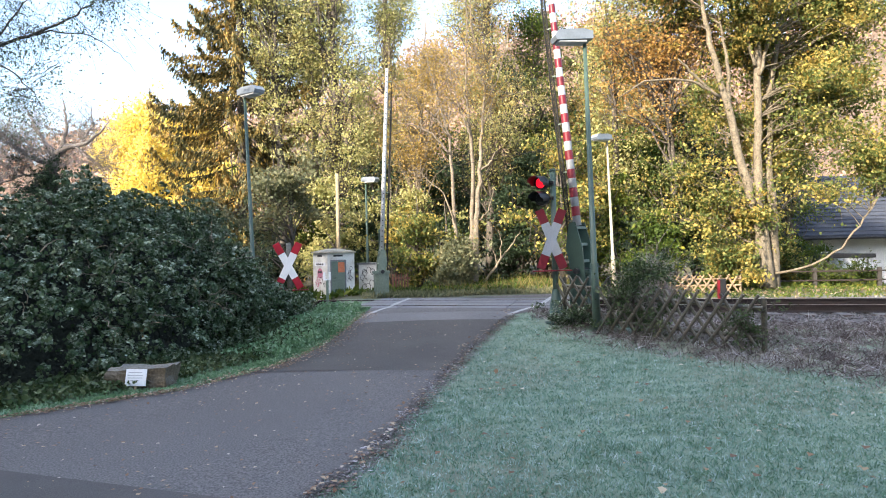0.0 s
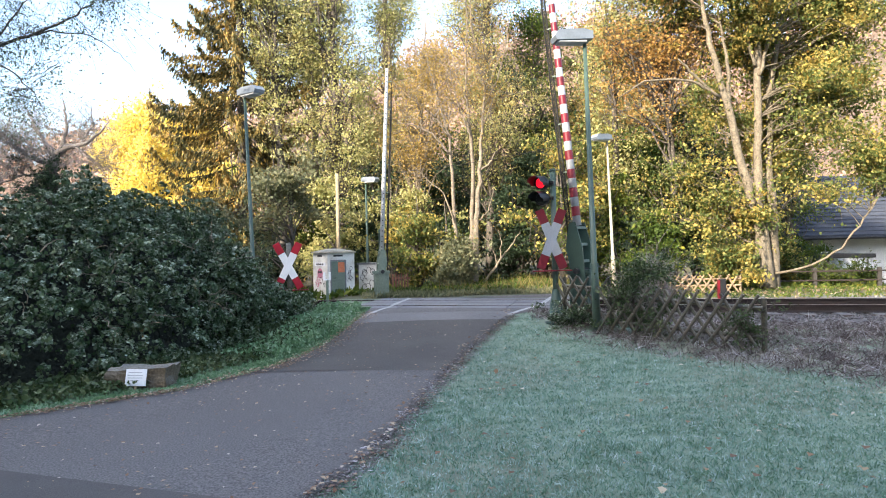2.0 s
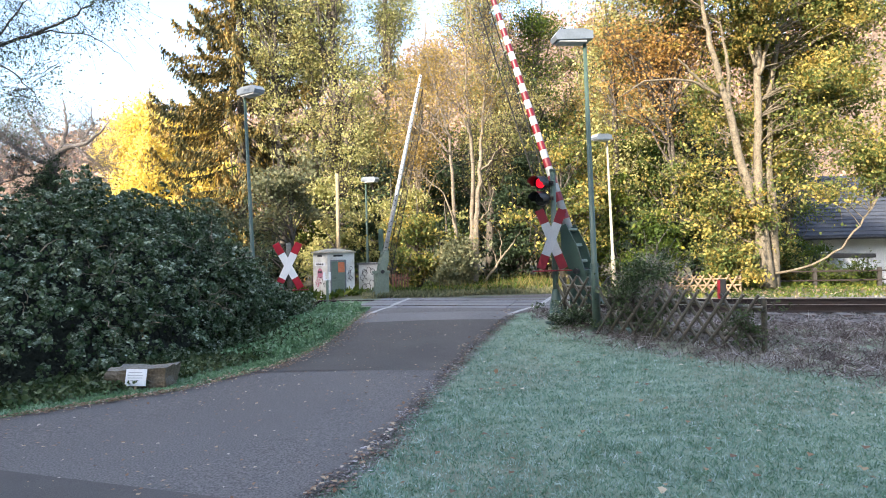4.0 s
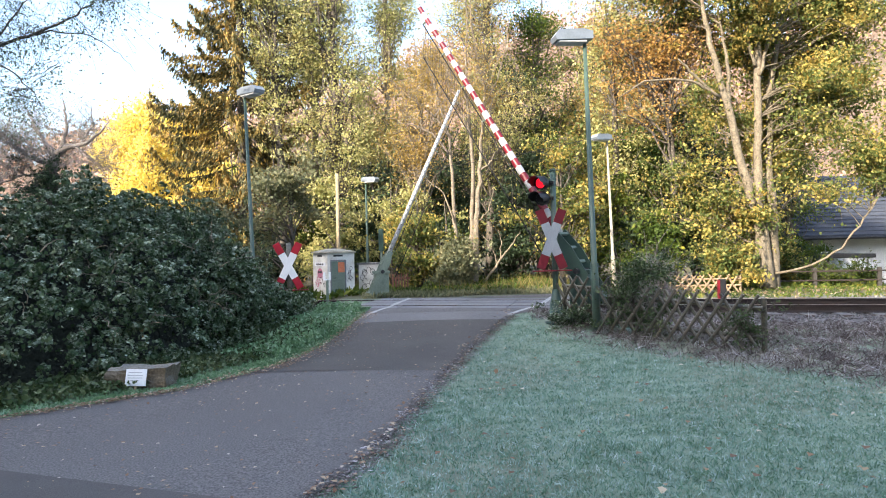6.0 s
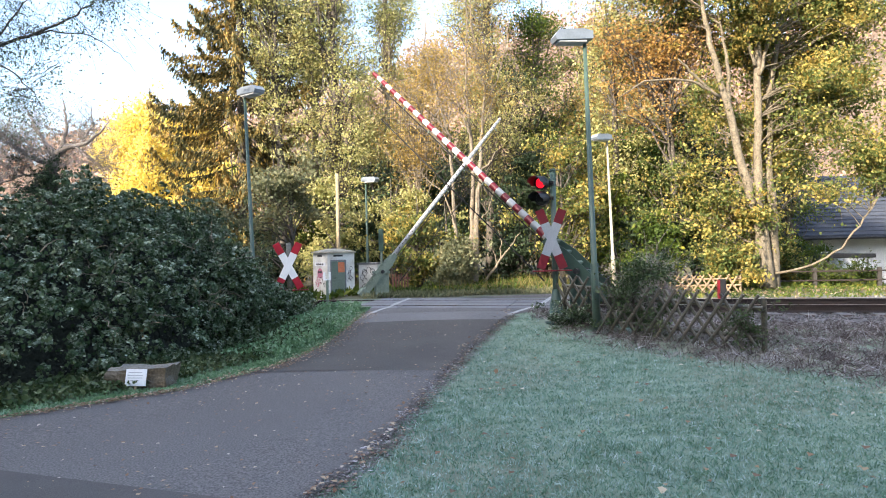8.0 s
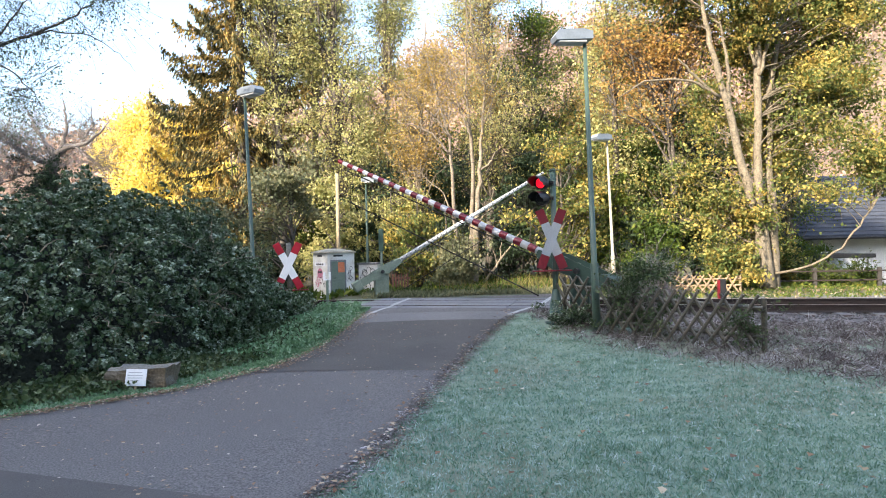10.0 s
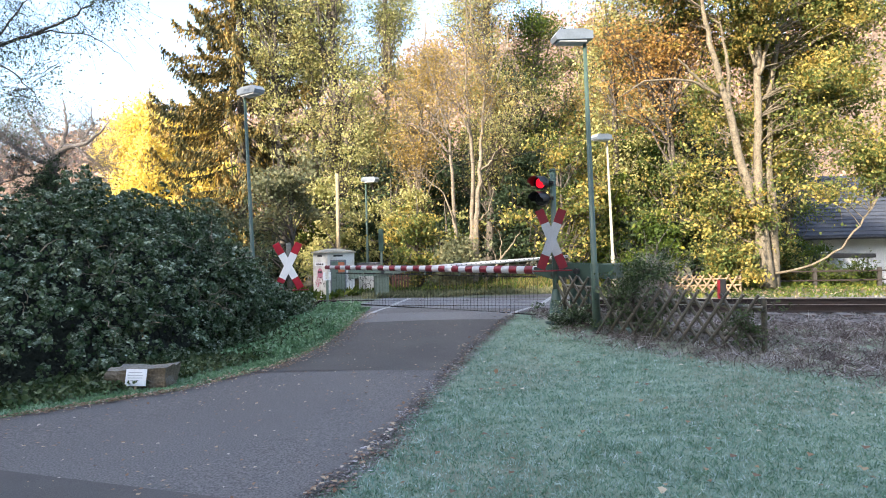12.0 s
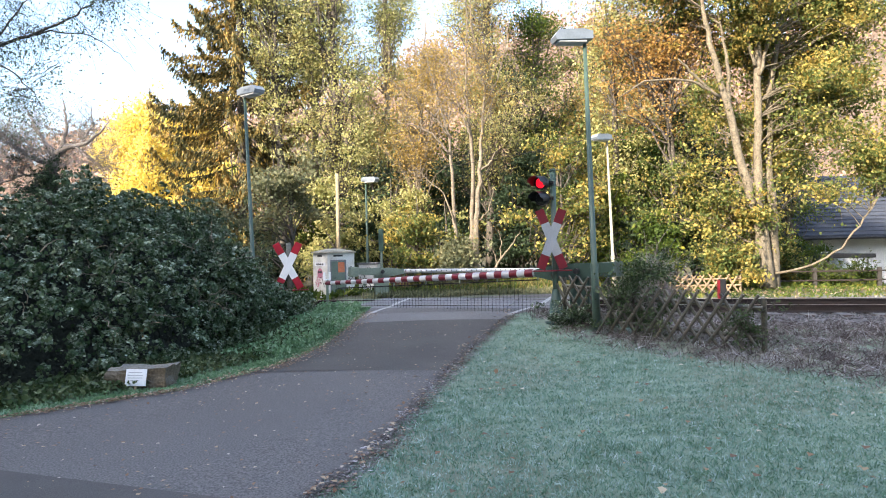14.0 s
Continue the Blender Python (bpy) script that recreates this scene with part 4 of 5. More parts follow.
def build_grass():
    n = 270000
    y = 2.6 + 10.6 * rng.uniform(0, 1, n) ** 1.5
    x = rng.uniform(-1, 1, n) * (y * 0.5 + 1.3) + y * 0.32
    d = off_road(x, y)
    keep = (d > rng.uniform(-0.06, 0.22, n)) & (y + 0.226 * x < 12.6 + rng.normal(0, 0.3, n)) & ~((x > 1.7) & (y + 1.34 * x > 13.4 + rng.normal(0, 0.35, n)))
    x, y = x[keep], y[keep]
    tall = (0.032 + 0.016 * np.sin(x * 9.1 + 2 * np.sin(y * 5.3)) * np.sin(y * 11.7 + 2.1 * np.sin(x * 4.7)) + 0.012 * np.sin(x * 2.3 + y) * np.sin(y * 3.1)) * rng.uniform(0.7, 1.5, len(x)) + 0.012
    scatter("lawn_grass", x, y, tall[:, None] * 0.9, 0.0065, L_GRASS, "short frosted green lawn grass", "grass", spread=0.75)
    n = 30000
    x, y = rng.uniform(-4, 7, n), rng.uniform(-3.5, 2.7, n)
    k = off_road(x, y) > rng.uniform(-0.06, 0.22, n)
    scatter("lawn_grass", x[k], y[k], 0.045, 0.012, L_GRASS, "short frosted green lawn grass", "grass", spread=0.75)
    n = 110000
    tuft = rng.integers(0, 3600, n)
    x, y = rng.uniform(1.7, 12, 3600)[tuft] + rng.normal(0, 0.09, n), rng.uniform(5, 13.3, 3600)[tuft] + rng.normal(0, 0.09, n)
    s = y + 1.34 * x
    keep = (s > 13.2 + rng.normal(0, 0.35, n)) & (y + 0.226 * x < 13.4)
    scatter("frosted_weeds", x[keep], y[keep], (0.07 + 0.16 * rng.uniform(0, 1, 3600)[tuft] ** 2)[keep][:, None], 0.0085, L_WEED, "matted brown frosted weeds on the railway bank", "weeds", along=(0, 0, 0.35), spread=1.0)
    n = 3200
    x, y = rng.uniform(3.0, 12.5, n), rng.uniform(6.2, 13.0, n)
    k = (y + 1.34 * x > 13.8) & (y + 0.226 * x < 13.2)
    scatter("dead_stalks", x[k], y[k], 0.36, 0.010, L_WEED, "fallen frosted stalks on the railway bank", "weeds", along=(0, 0, 0.15), spread=1.0, lift=0.08)
    n = 26000
    y = rng.uniform(6.0, 14.6, n)
    x = np.interp(y, [p[1] for p in ROAD_L[1:]], [p[0] for p in ROAD_L[1:]]) - rng.uniform(0, 1, n) ** 1.3 * 1.5
    scatter("verge_plants", x, y, 0.06, 0.022, L_VERGE, "frosted green weeds and grass along the verge", "plants", along=(0, 0, 0.6), spread=0.8)
    n = 380
    x, y = rng.normal(2.8, 1.3, n), 18.1 + rng.gamma(2.0, 0.8, n)
    x = x + 0.2
    scatter("dry_reeds", x, y, 0.6, 0.028, L_REED, "tall dry yellow grass beyond the crossing", "grass", along=(0, 0, 1), spread=0.5)
    n = 9000
    x, y = rng.uniform(-2.2, 5.5, n), rng.uniform(17.3, 21.5, n)
    k = y > 17.3 + 0.5 * np.clip(x, -1, 1)
    scatter("green_weeds", x[k], y[k], 0.22, 0.05, L_SAGE, "grey-green weeds beside the lane beyond the track", "plants", along=(0, 0, 0.9), spread=0.7)
    n = 6000
    x, y = rng.uniform(5.5, 20, n), rng.uniform(16.2, 22.5, n)
    k = (y + 0.226 * x > 18.5)
    scatter("low_weeds", x[k], y[k], 0.14, 0.03, L_GREEN, "low green weeds beyond the track", "plants", along=(0, 0, 0.7), spread=0.8)
    n = 4000
    x, y = rng.uniform(5.5, 22, n), rng.uniform(16.2, 24, n)
    k = (y + 0.226 * x > 18.4) & (np.sin(x * 2.1) * np.sin(y * 2.7 + x) > -0.35)
    scatter("dry_brush", x[k], y[k], 0.12, 0.022, L_LITTER, "dry tan brush and fallen leaves beyond the track", "plants", along=(0, 0, 0.6), spread=0.9)
    n = 26000
    x, y = rng.uniform(-14, 20, n), rng.uniform(18.6, 27, n)
    k = (x < 5.5) | (y > 21.5)
    scatter("undergrowth", x[k], y[k], 0.3, 0.1, L_GREEN, "green and yellow undergrowth below the trees", "plants", along=(0, 0, 0.8), spread=0.7)


def build_litter():
    n = 1300
    y = rng.uniform(3.2, 13.5, n)
    side = rng.uniform(0, 1, n)
    xr = np.interp(y, [p[1] for p in ROAD_R], [p[0] for p in ROAD_R])
    xl = np.interp(y, [p[1] for p in ROAD_L[1:]], [p[0] for p in ROAD_L[1:]])
    x = np.where(side < 0.35, xr + rng.normal(0.0, 0.09, n), np.where(side < 0.85, xl + rng.normal(0.08, 0.14, n), rng.uniform(-4, 7, n)))
    k = ~((y < 6.4) & (side >= 0.35) & (side < 0.85))
    m = 9000
    yv = rng.uniform(6.3, 12.5, m)
    xv = np.interp(yv, [p[1] for p in ROAD_L[1:]], [p[0] for p in ROAD_L[1:]]) - 0.45 - rng.uniform(0, 1.6, m)
    scatter("ground_ivy", xv, yv, 0.06, 0.05, L_CLIMBER, "dark ivy creeping below the hedge", "plants", along=(0, 0, 0.3), spread=0.9, lift=0.03 + 0.1 * rng.uniform(0, 1, m))
    m = 5000
    tall = rng.uniform(0, 1, m) ** 1.6
    yv = rng.uniform(9.3, 14.4, m)
    xv = np.interp(yv, [p[1] for p in ROAD_L[1:]], [p[0] for p in ROAD_L[1:]]) - 0.15 - rng.uniform(0, 0.9, m)
    scatter("verge_weeds", xv, yv, 0.07, 0.035, L_VERGE, "broad-leaved frosted weeds beside the lane", "plants", along=(0, 0, 0.4), spread=0.8, lift=0.03 + 0.16 * tall)
    m = 2200
    yb = rng.uniform(6.4, 13.2, m)
    xb = np.interp(yb, [p[1] for p in ROAD_L[1:]], [p[0] for p in ROAD_L[1:]]) + np.abs(rng.normal(0, 0.16, m)) - 0.05
    xb[:800], yb[:800] = rng.uniform(-4.5, -0.1, 800), rng.uniform(3.6, 12.0, 800)
    on_lane = (off_road(xb, yb) < 0) & (west_of_road(xb, yb) < 0.05)
    scatter("lane_litter", xb[on_lane], yb[on_lane], 0.034, 0.024, L_LITTER, "small brown leaf scraps on the lane", "fallen leaves", along=(0, 0, 0), lift=0.04, flat=2.5)
    m = 4200
    xn = rng.uniform(-9, -2.9, m)
    yn = np.interp(xn, [p[0] for p in ROAD_L[1:4]], [p[1] for p in ROAD_L[1:4]]) - np.abs(rng.normal(0, 0.16, m)) + 0.05
    scatter("brown_needle_litter", xn, yn, 0.03, 0.012, L_LITTER, "brown needles and leaf scraps along the lane's edge", "fallen leaves", along=(0, 0, 0), lift=0.036, flat=2.5)
    m = 150
    ym = 3.0 + 8.5 * rng.uniform(0, 1, m)
    xm = rng.uniform(-0.25, 0.62, m) * ym + 0.4
    scatter("maple_leaf_litter", xm, ym, 0.06, 0.05, L_LITTER, "large pale fallen maple leaves on lawn and lane", "fallen leaves", along=(0, 0, 0), lift=0.042, flat=2.5)
    n = 5200
    y2 = rng.uniform(2.8, 12.4, n)
    x2 = np.interp(y2, [p[1] for p in ROAD_R], [p[0] for p in ROAD_R]) + rng.normal(0.04, 0.07, n)
    scatter("edge_debris", x2, y2, 0.05, 0.012, L_WEED, "frosted straw and debris along the lane's edge", "debris", along=(0, 0, 0), lift=0.022, flat=1.5)
    scatter("leaf_litter", x[k], y[k], 0.042, 0.032, L_LITTER, "fallen brown leaves along the lane and lawn", "fallen leaves", along=(0, 0, 0), lift=0.035, flat=2.5)


# ---- railway furniture ----
def build_lamp(at, height, turn, lean, group="street lamps", pole_mat=None):
    ob = thing("street_lamp", pose(at[0], at[1], gz(*at), 0, lean, 0) @ pose(0, 0, 0, 0, 0, turn), "tapered galvanised street lamp, sunlit cream tint in its colour, flat grey head" if pole_mat else "green tapered steel street lamp with flat grey head", "street lamp", group)
    pole = part("pole", Geo().tube([(0, 0, 0), (0, 0, 1.1), (0, 0, 1.12), (0, 0, height - 0.02)], [0.066, 0.062, 0.05, 0.03], 14), pole_mat or GREEN_PAINT, ob, smooth=True)
    part("collar", Geo().tube([(0, 0, 1.08), (0, 0, 1.14)], [0.072, 0.067], 14), pole_mat or GREEN_PAINT, pole)
    head = part("lamp_head", Geo().prism([(-0.50, 0.0), (0.10, 0.02), (0.10, 0.14), (-0.05, 0.18), (-0.46, 0.16), (-0.53, 0.07)], -0.14, 0.14), LAMP_GREY, ob, "grey lamp head", m=pose(0, 0, height - 0.05))
    part("diffuser", Geo().box(-0.46, 0.0, -0.12, 0.12, -0.03, 0.004, 0.01), WHITE_PAINT, head, "milky lamp glass")
    return ob


def cross_boards(parent, z, tall, wide, width, y=-0.09, shift=0.0, white=None, red=None):
    """Two crossed boards with red ends on a bracket bar."""
    for s in (1, -1):
        L = math.hypot(tall - width * 0.45, wide - width)
        ang = math.degrees(math.atan2(tall - width * 0.45, (wide - width) * s))
        m = pose(shift, y - (0.012 if s > 0 else 0), z, 0, -ang, 0)
        b = part("cross_board", Geo().box(-L * 0.27, L * 0.27, -0.006, 0.006, -width / 2, width / 2, 0.002), white or SIGN_WHITE, parent, "white board with red ends", m=m)
        for e in (-1, 1):
            part("red_end", Geo().box(*sorted((e * L * 0.271, e * L * 0.5)), -0.006, 0.006, -width / 2, width / 2, 0.002), red or RED_PAINT, b, "red board end")
    part("bracket", Geo().box(shift - wide * 0.62, shift + wide * 0.62, y - 0.03, y + 0.05, z - tall / 2 - 0.015, z - tall / 2 + 0.01, 0.004), RED_PAINT, parent, "red steel bracket bar")


def red_glow():
    m, nt, b = nodes_of("lit_red_lens")
    b.inputs["Base Color"].default_value = (0.2, 0.004, 0.008, 1)
    b.inputs["Emission Color"].default_value = (1.0, 0.006, 0.022, 1)
    b.inputs["Emission Strength"].default_value = 0.4
    return m


def build_signal():
    at = (1.98, 11.6)
    ob = thing("crossing_signal", pose(at[0], at[1], gz(*at) - 0.02, 0, -0.4, 0), "green signal post with red light lit and crossing cross", "railway signal")
    part("post", Geo().tube([(0, 0, 0.1), (0, 0, 2.7)], 0.05, 14).tube([(0, 0, 2.7), (0, 0, 2.74)], [0.06, 0.05], 14), GREEN_PAINT, ob, smooth=True)
    part("foot", Geo().tube([(0, 0, 0), (0, 0, 0.05), (0, 0, 0.06), (0, 0, 0.35), (0, 0, 0.62)], [0.2, 0.2, 0.13, 0.11, 0.055], 12), GREEN_DARK, ob, "flared dark green foot", smooth=True)
    cross_boards(ob, 1.50, 1.10, 0.56, 0.155, -0.11, -0.07)
    for z, lens in ((2.49, red_glow()), (2.22, BLACK_STEEL)):
        face = pose(-0.17, 0, z) @ pose(0, 0, 0, 0, 0, -36) @ pose(0.18, 0, -z)
        h = part("light_housing", Geo().tube([(-0.18, 0.08, z), (-0.18, 0.06, z), (-0.18, -0.04, z), (-0.18, -0.10, z)], [0.05, 0.1, 0.128, 0.128], 20).box(-0.17, 0.0, 0.02, 0.06, z - 0.03, z + 0.03), BLACK_STEEL, ob, "black round signal light housing", m=face)
        g = Geo()
        ring = [(-0.18 + 0.124 * math.cos(a), 0.124 * math.sin(a)) for a in np.linspace(-0.4, math.pi + 0.4, 15)]
        k = len(ring)
        g.add([(x, -0.10, z + w) for x, w in ring] + [(x - 0.01, -0.34 + 0.12 * (w < 0), z + w * 0.97 - 0.01) for x, w in ring], [(i, i + 1, k + i + 1, k + i) for i in range(k - 1)])
        part("hood", g, BLACK_STEEL, h, smooth=True)
        part("lens", Geo().tube([(-0.18, -0.095, z), (-0.18, -0.118, z)], [0.095, 0.08], 20), lens, h, "round signal lens")


def build_left_cross():
    at = (-3.5, 15.0)
    ob = thing("crossing_cross", pose(at[0], at[1], gz(*at) - 0.02, 0, -1, 0), "white and red railway crossing cross on a post", "railway sign")
    part("post", Geo().tube([(0, 0, 0), (0, 0, 1.74)], 0.055, 12), FENCE_WOOD, ob, smooth=True)
    # red and white raised here: the stronger light on this cross is in the colours
    lit_red = surface("lit_red_sheet", (0.34, 0.012, 0.03), (0.28, 0.01, 0.025), 3, 50, 0.4, relief=0.05, dist=0.002, grain=0.1)
    lit_white = surface("lit_white_sheet", (0.74, 0.77, 0.79), (0.66, 0.69, 0.71), 4, 50, 0.45, relief=0.05, dist=0.002, grain=0.1)
    cross_boards(ob, 1.22, 1.10, 0.70, 0.165, white=lit_white, red=lit_red)


def build_barrier(at, z, turn, length, tube_from, rods, label, cabinet, radius, tail, bands=True):
    ob = thing("level_crossing_barrier", pose(at[0], at[1], gz(*at), 0, 0, turn), label, "crossing barrier", "barriers")
    h = z - gz(*at)
    ped = part("pedestal", Geo().box(-0.19, 0.19, -0.16, 0.16, -0.05, h - 0.06, 0.02), cabinet, ob, "green steel drive housing")
    part("door_panel", Geo().box(-0.15, 0.15, 0.158, 0.17, 0.12, h - 0.2, 0.006), cabinet, ped)
    part("cap", Geo().box(-0.22, 0.22, -0.19, 0.19, h - 0.06, h + 0.02, 0.02), cabinet, ped)
    part("shaft", Geo().tube([(0, -0.3, h), (0, 0.3, h)], 0.05, 12), BLACK_STEEL, ob)
    arm = part("boom", Geo().tube([(tube_from, 0, 0), (length * 0.55, 0, 0), (length, 0, 0)], [radius, radius * 0.85, radius * 0.6], 14), WHITE_PAINT, ob, "red and white striped boom" if bands else "white boom with dark bolts", True)
    fr, deep = Geo(), 1.0 if bands else 0.7
    for y in (-0.2, 0.2):
        fr.prism([(-tail, -0.10 * deep), (tube_from * 0.55, -0.17 * deep), (tube_from + 0.05, -0.06), (tube_from + 0.05, 0.06), (tube_from * 0.5, 0.14 * deep), (-tail, 0.12 * deep)], y - 0.012, y + 0.012)
    part("boom_cradle", fr, cabinet, arm, "green steel cradle plates")
    for x in np.linspace(-tail + 0.12, tube_from - 0.05, 5):
        part("cross_bar", Geo().box(x - 0.025, x + 0.025, -0.19, 0.19, 0.02, 0.07, 0.005), GREEN_PALE, arm)
    part("counterweight", Geo().box(-tail - 0.12, -tail + 0.1, -0.23, 0.23, -0.13, 0.13, 0.02), cabinet, arm, "heavy steel counterweight")
    n = 17
    step = (length - tube_from) / (n * 2)
    for i in range(n if bands else 0):
        x0 = tube_from + step * (2 * i + 1)
        r = lambda x: np.interp(x, [tube_from, length * 0.55, length], [radius, radius * 0.85, radius * 0.6]) + 0.0025
        part("red_band", Geo().tube([(x0, 0, 0), (x0 + step, 0, 0)], [r(x0), r(x0 + step)], 14, False), RED_PAINT, arm, "red band", True)
    for i in range(0 if bands else 34):
        x0 = tube_from + 0.12 + (length - tube_from - 0.2) * i / 33
        part("bolt", Geo().tube([(x0, -radius * 1.06, 0.01), (x0, 0, 0.01)], 0.017, 8), BLACK_STEEL, arm)
    a, b = tube_from + 0.1, length - 0.35
    drop = 0.71
    hung = [(part("skirt_rail", Geo().tube([(a, 0, 0), (b, 0, 0)], 0.013, 6), DARK_WIRE, arm, "thin dark rail"), 0.0),
            (part("skirt_rail", Geo().tube([(a, 0, 0), (b, 0, 0)], 0.013, 6), DARK_WIRE, arm, "thin dark rail"), drop)]
    me = Geo().tube([(0, 0, 0), (0, 0, -drop)], 0.0028, 5).mesh("skirt_rod", DARK_WIRE)
    swung = [(part("skirt_rod", me, None, arm), x) for x in np.linspace(a, b, rods)]
    me = Geo().box(-0.012, 0.012, -0.02, 0.02, -0.14, 0.0, 0.003).mesh("hanger", GREEN_PALE)
    for x in np.linspace(a, b, 7):
        part("hanger", me, None, arm, m=pose(x, 0, 0))
    return ob, arm, h, hung, swung


def build_booth():
    at = (-3.28, 19.65)
    ob = thing("signal_booth", pose(at[0], at[1], gz(*at), 0, 0, 38) @ Matrix.Diagonal((0.97, 0.97, 0.875, 1)), "small weathered white concrete signal booth with graffiti", "booth")
    part("wall", Geo().box(-0.47, 0.47, -0.47, 0.47, -0.05, 1.45, 0.03), CONCRETE_OLD, ob)
    ring = [(0.56 * a, 0.56 * b) for a, b in ((-0.7, -1), (0.7, -1), (1, -0.7), (1, 0.7), (0.7, 1), (-0.7, 1), (-1, 0.7), (-1, -0.7))]
    n = len(ring)
    g = Geo().add([(x, y, z) for z in (1.452, 1.50) for x, y in ring] + [(x * 0.3, y * 0.3, 1.60) for x, y in ring],
                  [tuple(range(n)), tuple(range(2 * n, 3 * n))] + [(r + i, r + (i + 1) % n, r + n + (i + 1) % n, r + n + i) for r in (0, n) for i in range(n)])
    part("roof", g, ROOF_CONCRETE, ob, "mossy concrete roof")
    door = part("door", Geo().box(-0.34, 0.12, -0.49, -0.46, 0.06, 1.18, 0.008), GREEN_PALE, ob, "pale green steel door with a painted sun spot")
    part("door_frame", Geo().box(-0.375, -0.345, -0.495, -0.46, 0.0, 1.22).box(0.125, 0.155, -0.495, -0.46, 0.0, 1.22).box(-0.344, 0.124, -0.495, -0.46, 1.185, 1.22), CONCRETE, door)
    # spot of low sun on the upper door, put in as an orange plate
    orange = surface("orange_patch", (0.62, 0.16, 0.06), (0.45, 0.22, 0.13), 6, 30, 0.7)
    part("orange_patch", Geo().box(-0.12, 0.10, -0.494, -0.47, 0.80, 1.14, 0.004), orange, door, "orange sun spot painted on the door")
    for k in range(3):
        part("door_rib", Geo().box(-0.31, -0.14, -0.495, -0.47, 0.2 + 0.3 * k, 0.22 + 0.3 * k, 0.003), GREEN_PALE, door)
    part("door_handle", Geo().tube([(-0.29, -0.52, 0.62), (-0.21, -0.52, 0.62)], 0.012, 8).tube([(-0.29, -0.52, 0.62), (-0.29, -0.48, 0.62)], 0.012, 8), BLACK_STEEL, door)
    part("vent", Geo().box(-0.24, 0.02, -0.497, -0.485, 0.1, 0.24, 0.004), GREEN_DARK, door)
    part("vent", Geo().box(-0.26, 0.06, -0.476, -0.465, 1.33, 1.39, 0.003), BLACK_STEEL, ob, "narrow dark air slot")
    part("vent", Geo().box(-0.476, -0.465, -0.14, 0.14, 1.33, 1.39, 0.003), BLACK_STEEL, ob, "narrow dark air slot")
    plate = part("sign_plate", Geo().box(-0.482, -0.468, -0.36, 0.32, 1.02, 1.14, 0.003), NOTICE_WHITE, ob, "white lettered plate")
    for k in range(4):
        part("lettering_bar", Geo().box(-0.4855, -0.481, -0.24 + k * 0.12, -0.16 + k * 0.12, 1.05, 1.11), BLACK_STEEL, plate)
    ink, pink = BLACK_STEEL, surface("pink_spray", (0.52, 0.16, 0.24), (0.4, 0.3, 0.32), 8, 40, 0.8)
    # a sprayed blob with two dark spots, and looping strokes below it
    for y, z, r, mat in ((0.0, 0.78, 0.17, pink), (-0.07, 0.82, 0.05, ink), (0.07, 0.82, 0.05, ink)):
        part("graffiti_blob", Geo().tube([(-0.466, y, z), (-0.474 - (r < 0.1) * 0.004, y, z)], r, 18), mat, ob)
    for i in range(11):
        y, z, r = rng.uniform(-0.26, 0.24), rng.uniform(0.25, 0.66), rng.uniform(0.05, 0.12)
        g = Geo().tube([(-0.472, y + r * math.cos(q) * 0.8, z + r * math.sin(q)) for q in np.linspace(0, rng.uniform(3, 6), 9)], 0.009, 4)
        part("graffiti_stroke", g, (pink, pink, ink)[i % 3], ob)
    for i in range(7):
        x, z = rng.uniform(0.24, 0.38), rng.uniform(0.45, 0.95)
        part("graffiti_stroke", Geo().tube([(x + 0.05 * math.cos(q), -0.472, z + 0.07 * math.sin(q)) for q in np.linspace(0, rng.uniform(3, 6), 8)], 0.007, 4), ink, ob)
    at = (-2.25, 20.2)
    ob = thing("relay_cabinet", pose(at[0], at[1], gz(*at), 0, 0, -9), "pale concrete relay cabinet with dark graffiti", "cabinet")
    part("body", Geo().box(-0.3, 0.3, -0.25, 0.25, 0, 0.95, 0.015), CONCRETE_OLD, ob)
    part("lid", Geo().box(-0.34, 0.34, -0.29, 0.29, 0.952, 1.0, 0.01), CONCRETE, ob)
    for i in range(10):
        x, z = rng.uniform(-0.2, 0.2), rng.uniform(0.25, 0.8)
        a = np.linspace(0, rng.uniform(3, 6), 8)
        part("graffiti_stroke", Geo().tube([(x + 0.07 * math.cos(q), -0.252, z + 0.09 * math.sin(q)) for q in a], 0.008, 4), ink, ob)


def picket_fence(name, p, q, height, material, label, step=0.19):
    """Crossed half-round slats on two rails between posts."""
    p, q = Vector((*p, 0)), Vector((*q, 0))
    L = (q - p).length
    ob = thing(name, pose(p.x, p.y, gz(p.x, p.y), 0, 0, math.degrees(math.atan2(q.y - p.y, q.x - p.x))), label, "fence")
    rise = gz(q.x, q.y) - gz(p.x, p.y)
    ang = math.radians(57)
    half = height / 2 / math.tan(ang)
    for s, y in ((1, -0.056), (-1, -0.028)):
        me = Geo().tube([(-half * s, y, 0.03), (0, y, height / 2), (half * s, y, height)], [0.025, 0.027, 0.022], 7).mesh("slat", material)
        k = 0
        while 0.06 + k * step < L - half + 0.08:
            x = 0.06 + k * step
            part("slat", me, None, ob, m=pose(x + rng.normal(0, 0.008), 0, rise * x / L + rng.normal(0, 0.012), 0, rng.normal(0, 1.2), 0))
            k += 1
    for z in (0.22, height * 0.78):
        part("rail", Geo().tube([(0, 0.012, z), (L, 0.012, z + rise)], 0.03, 8), material, ob)
    for x in np.linspace(0.0, L, max(2, round(L / 1.9) + 1)):
        part("post", Geo().tube([(x, 0.075, -0.1 + rise * x / L), (x, 0.075, height - 0.04 + rise * x / L)], 0.038, 10), material, ob)
    return ob


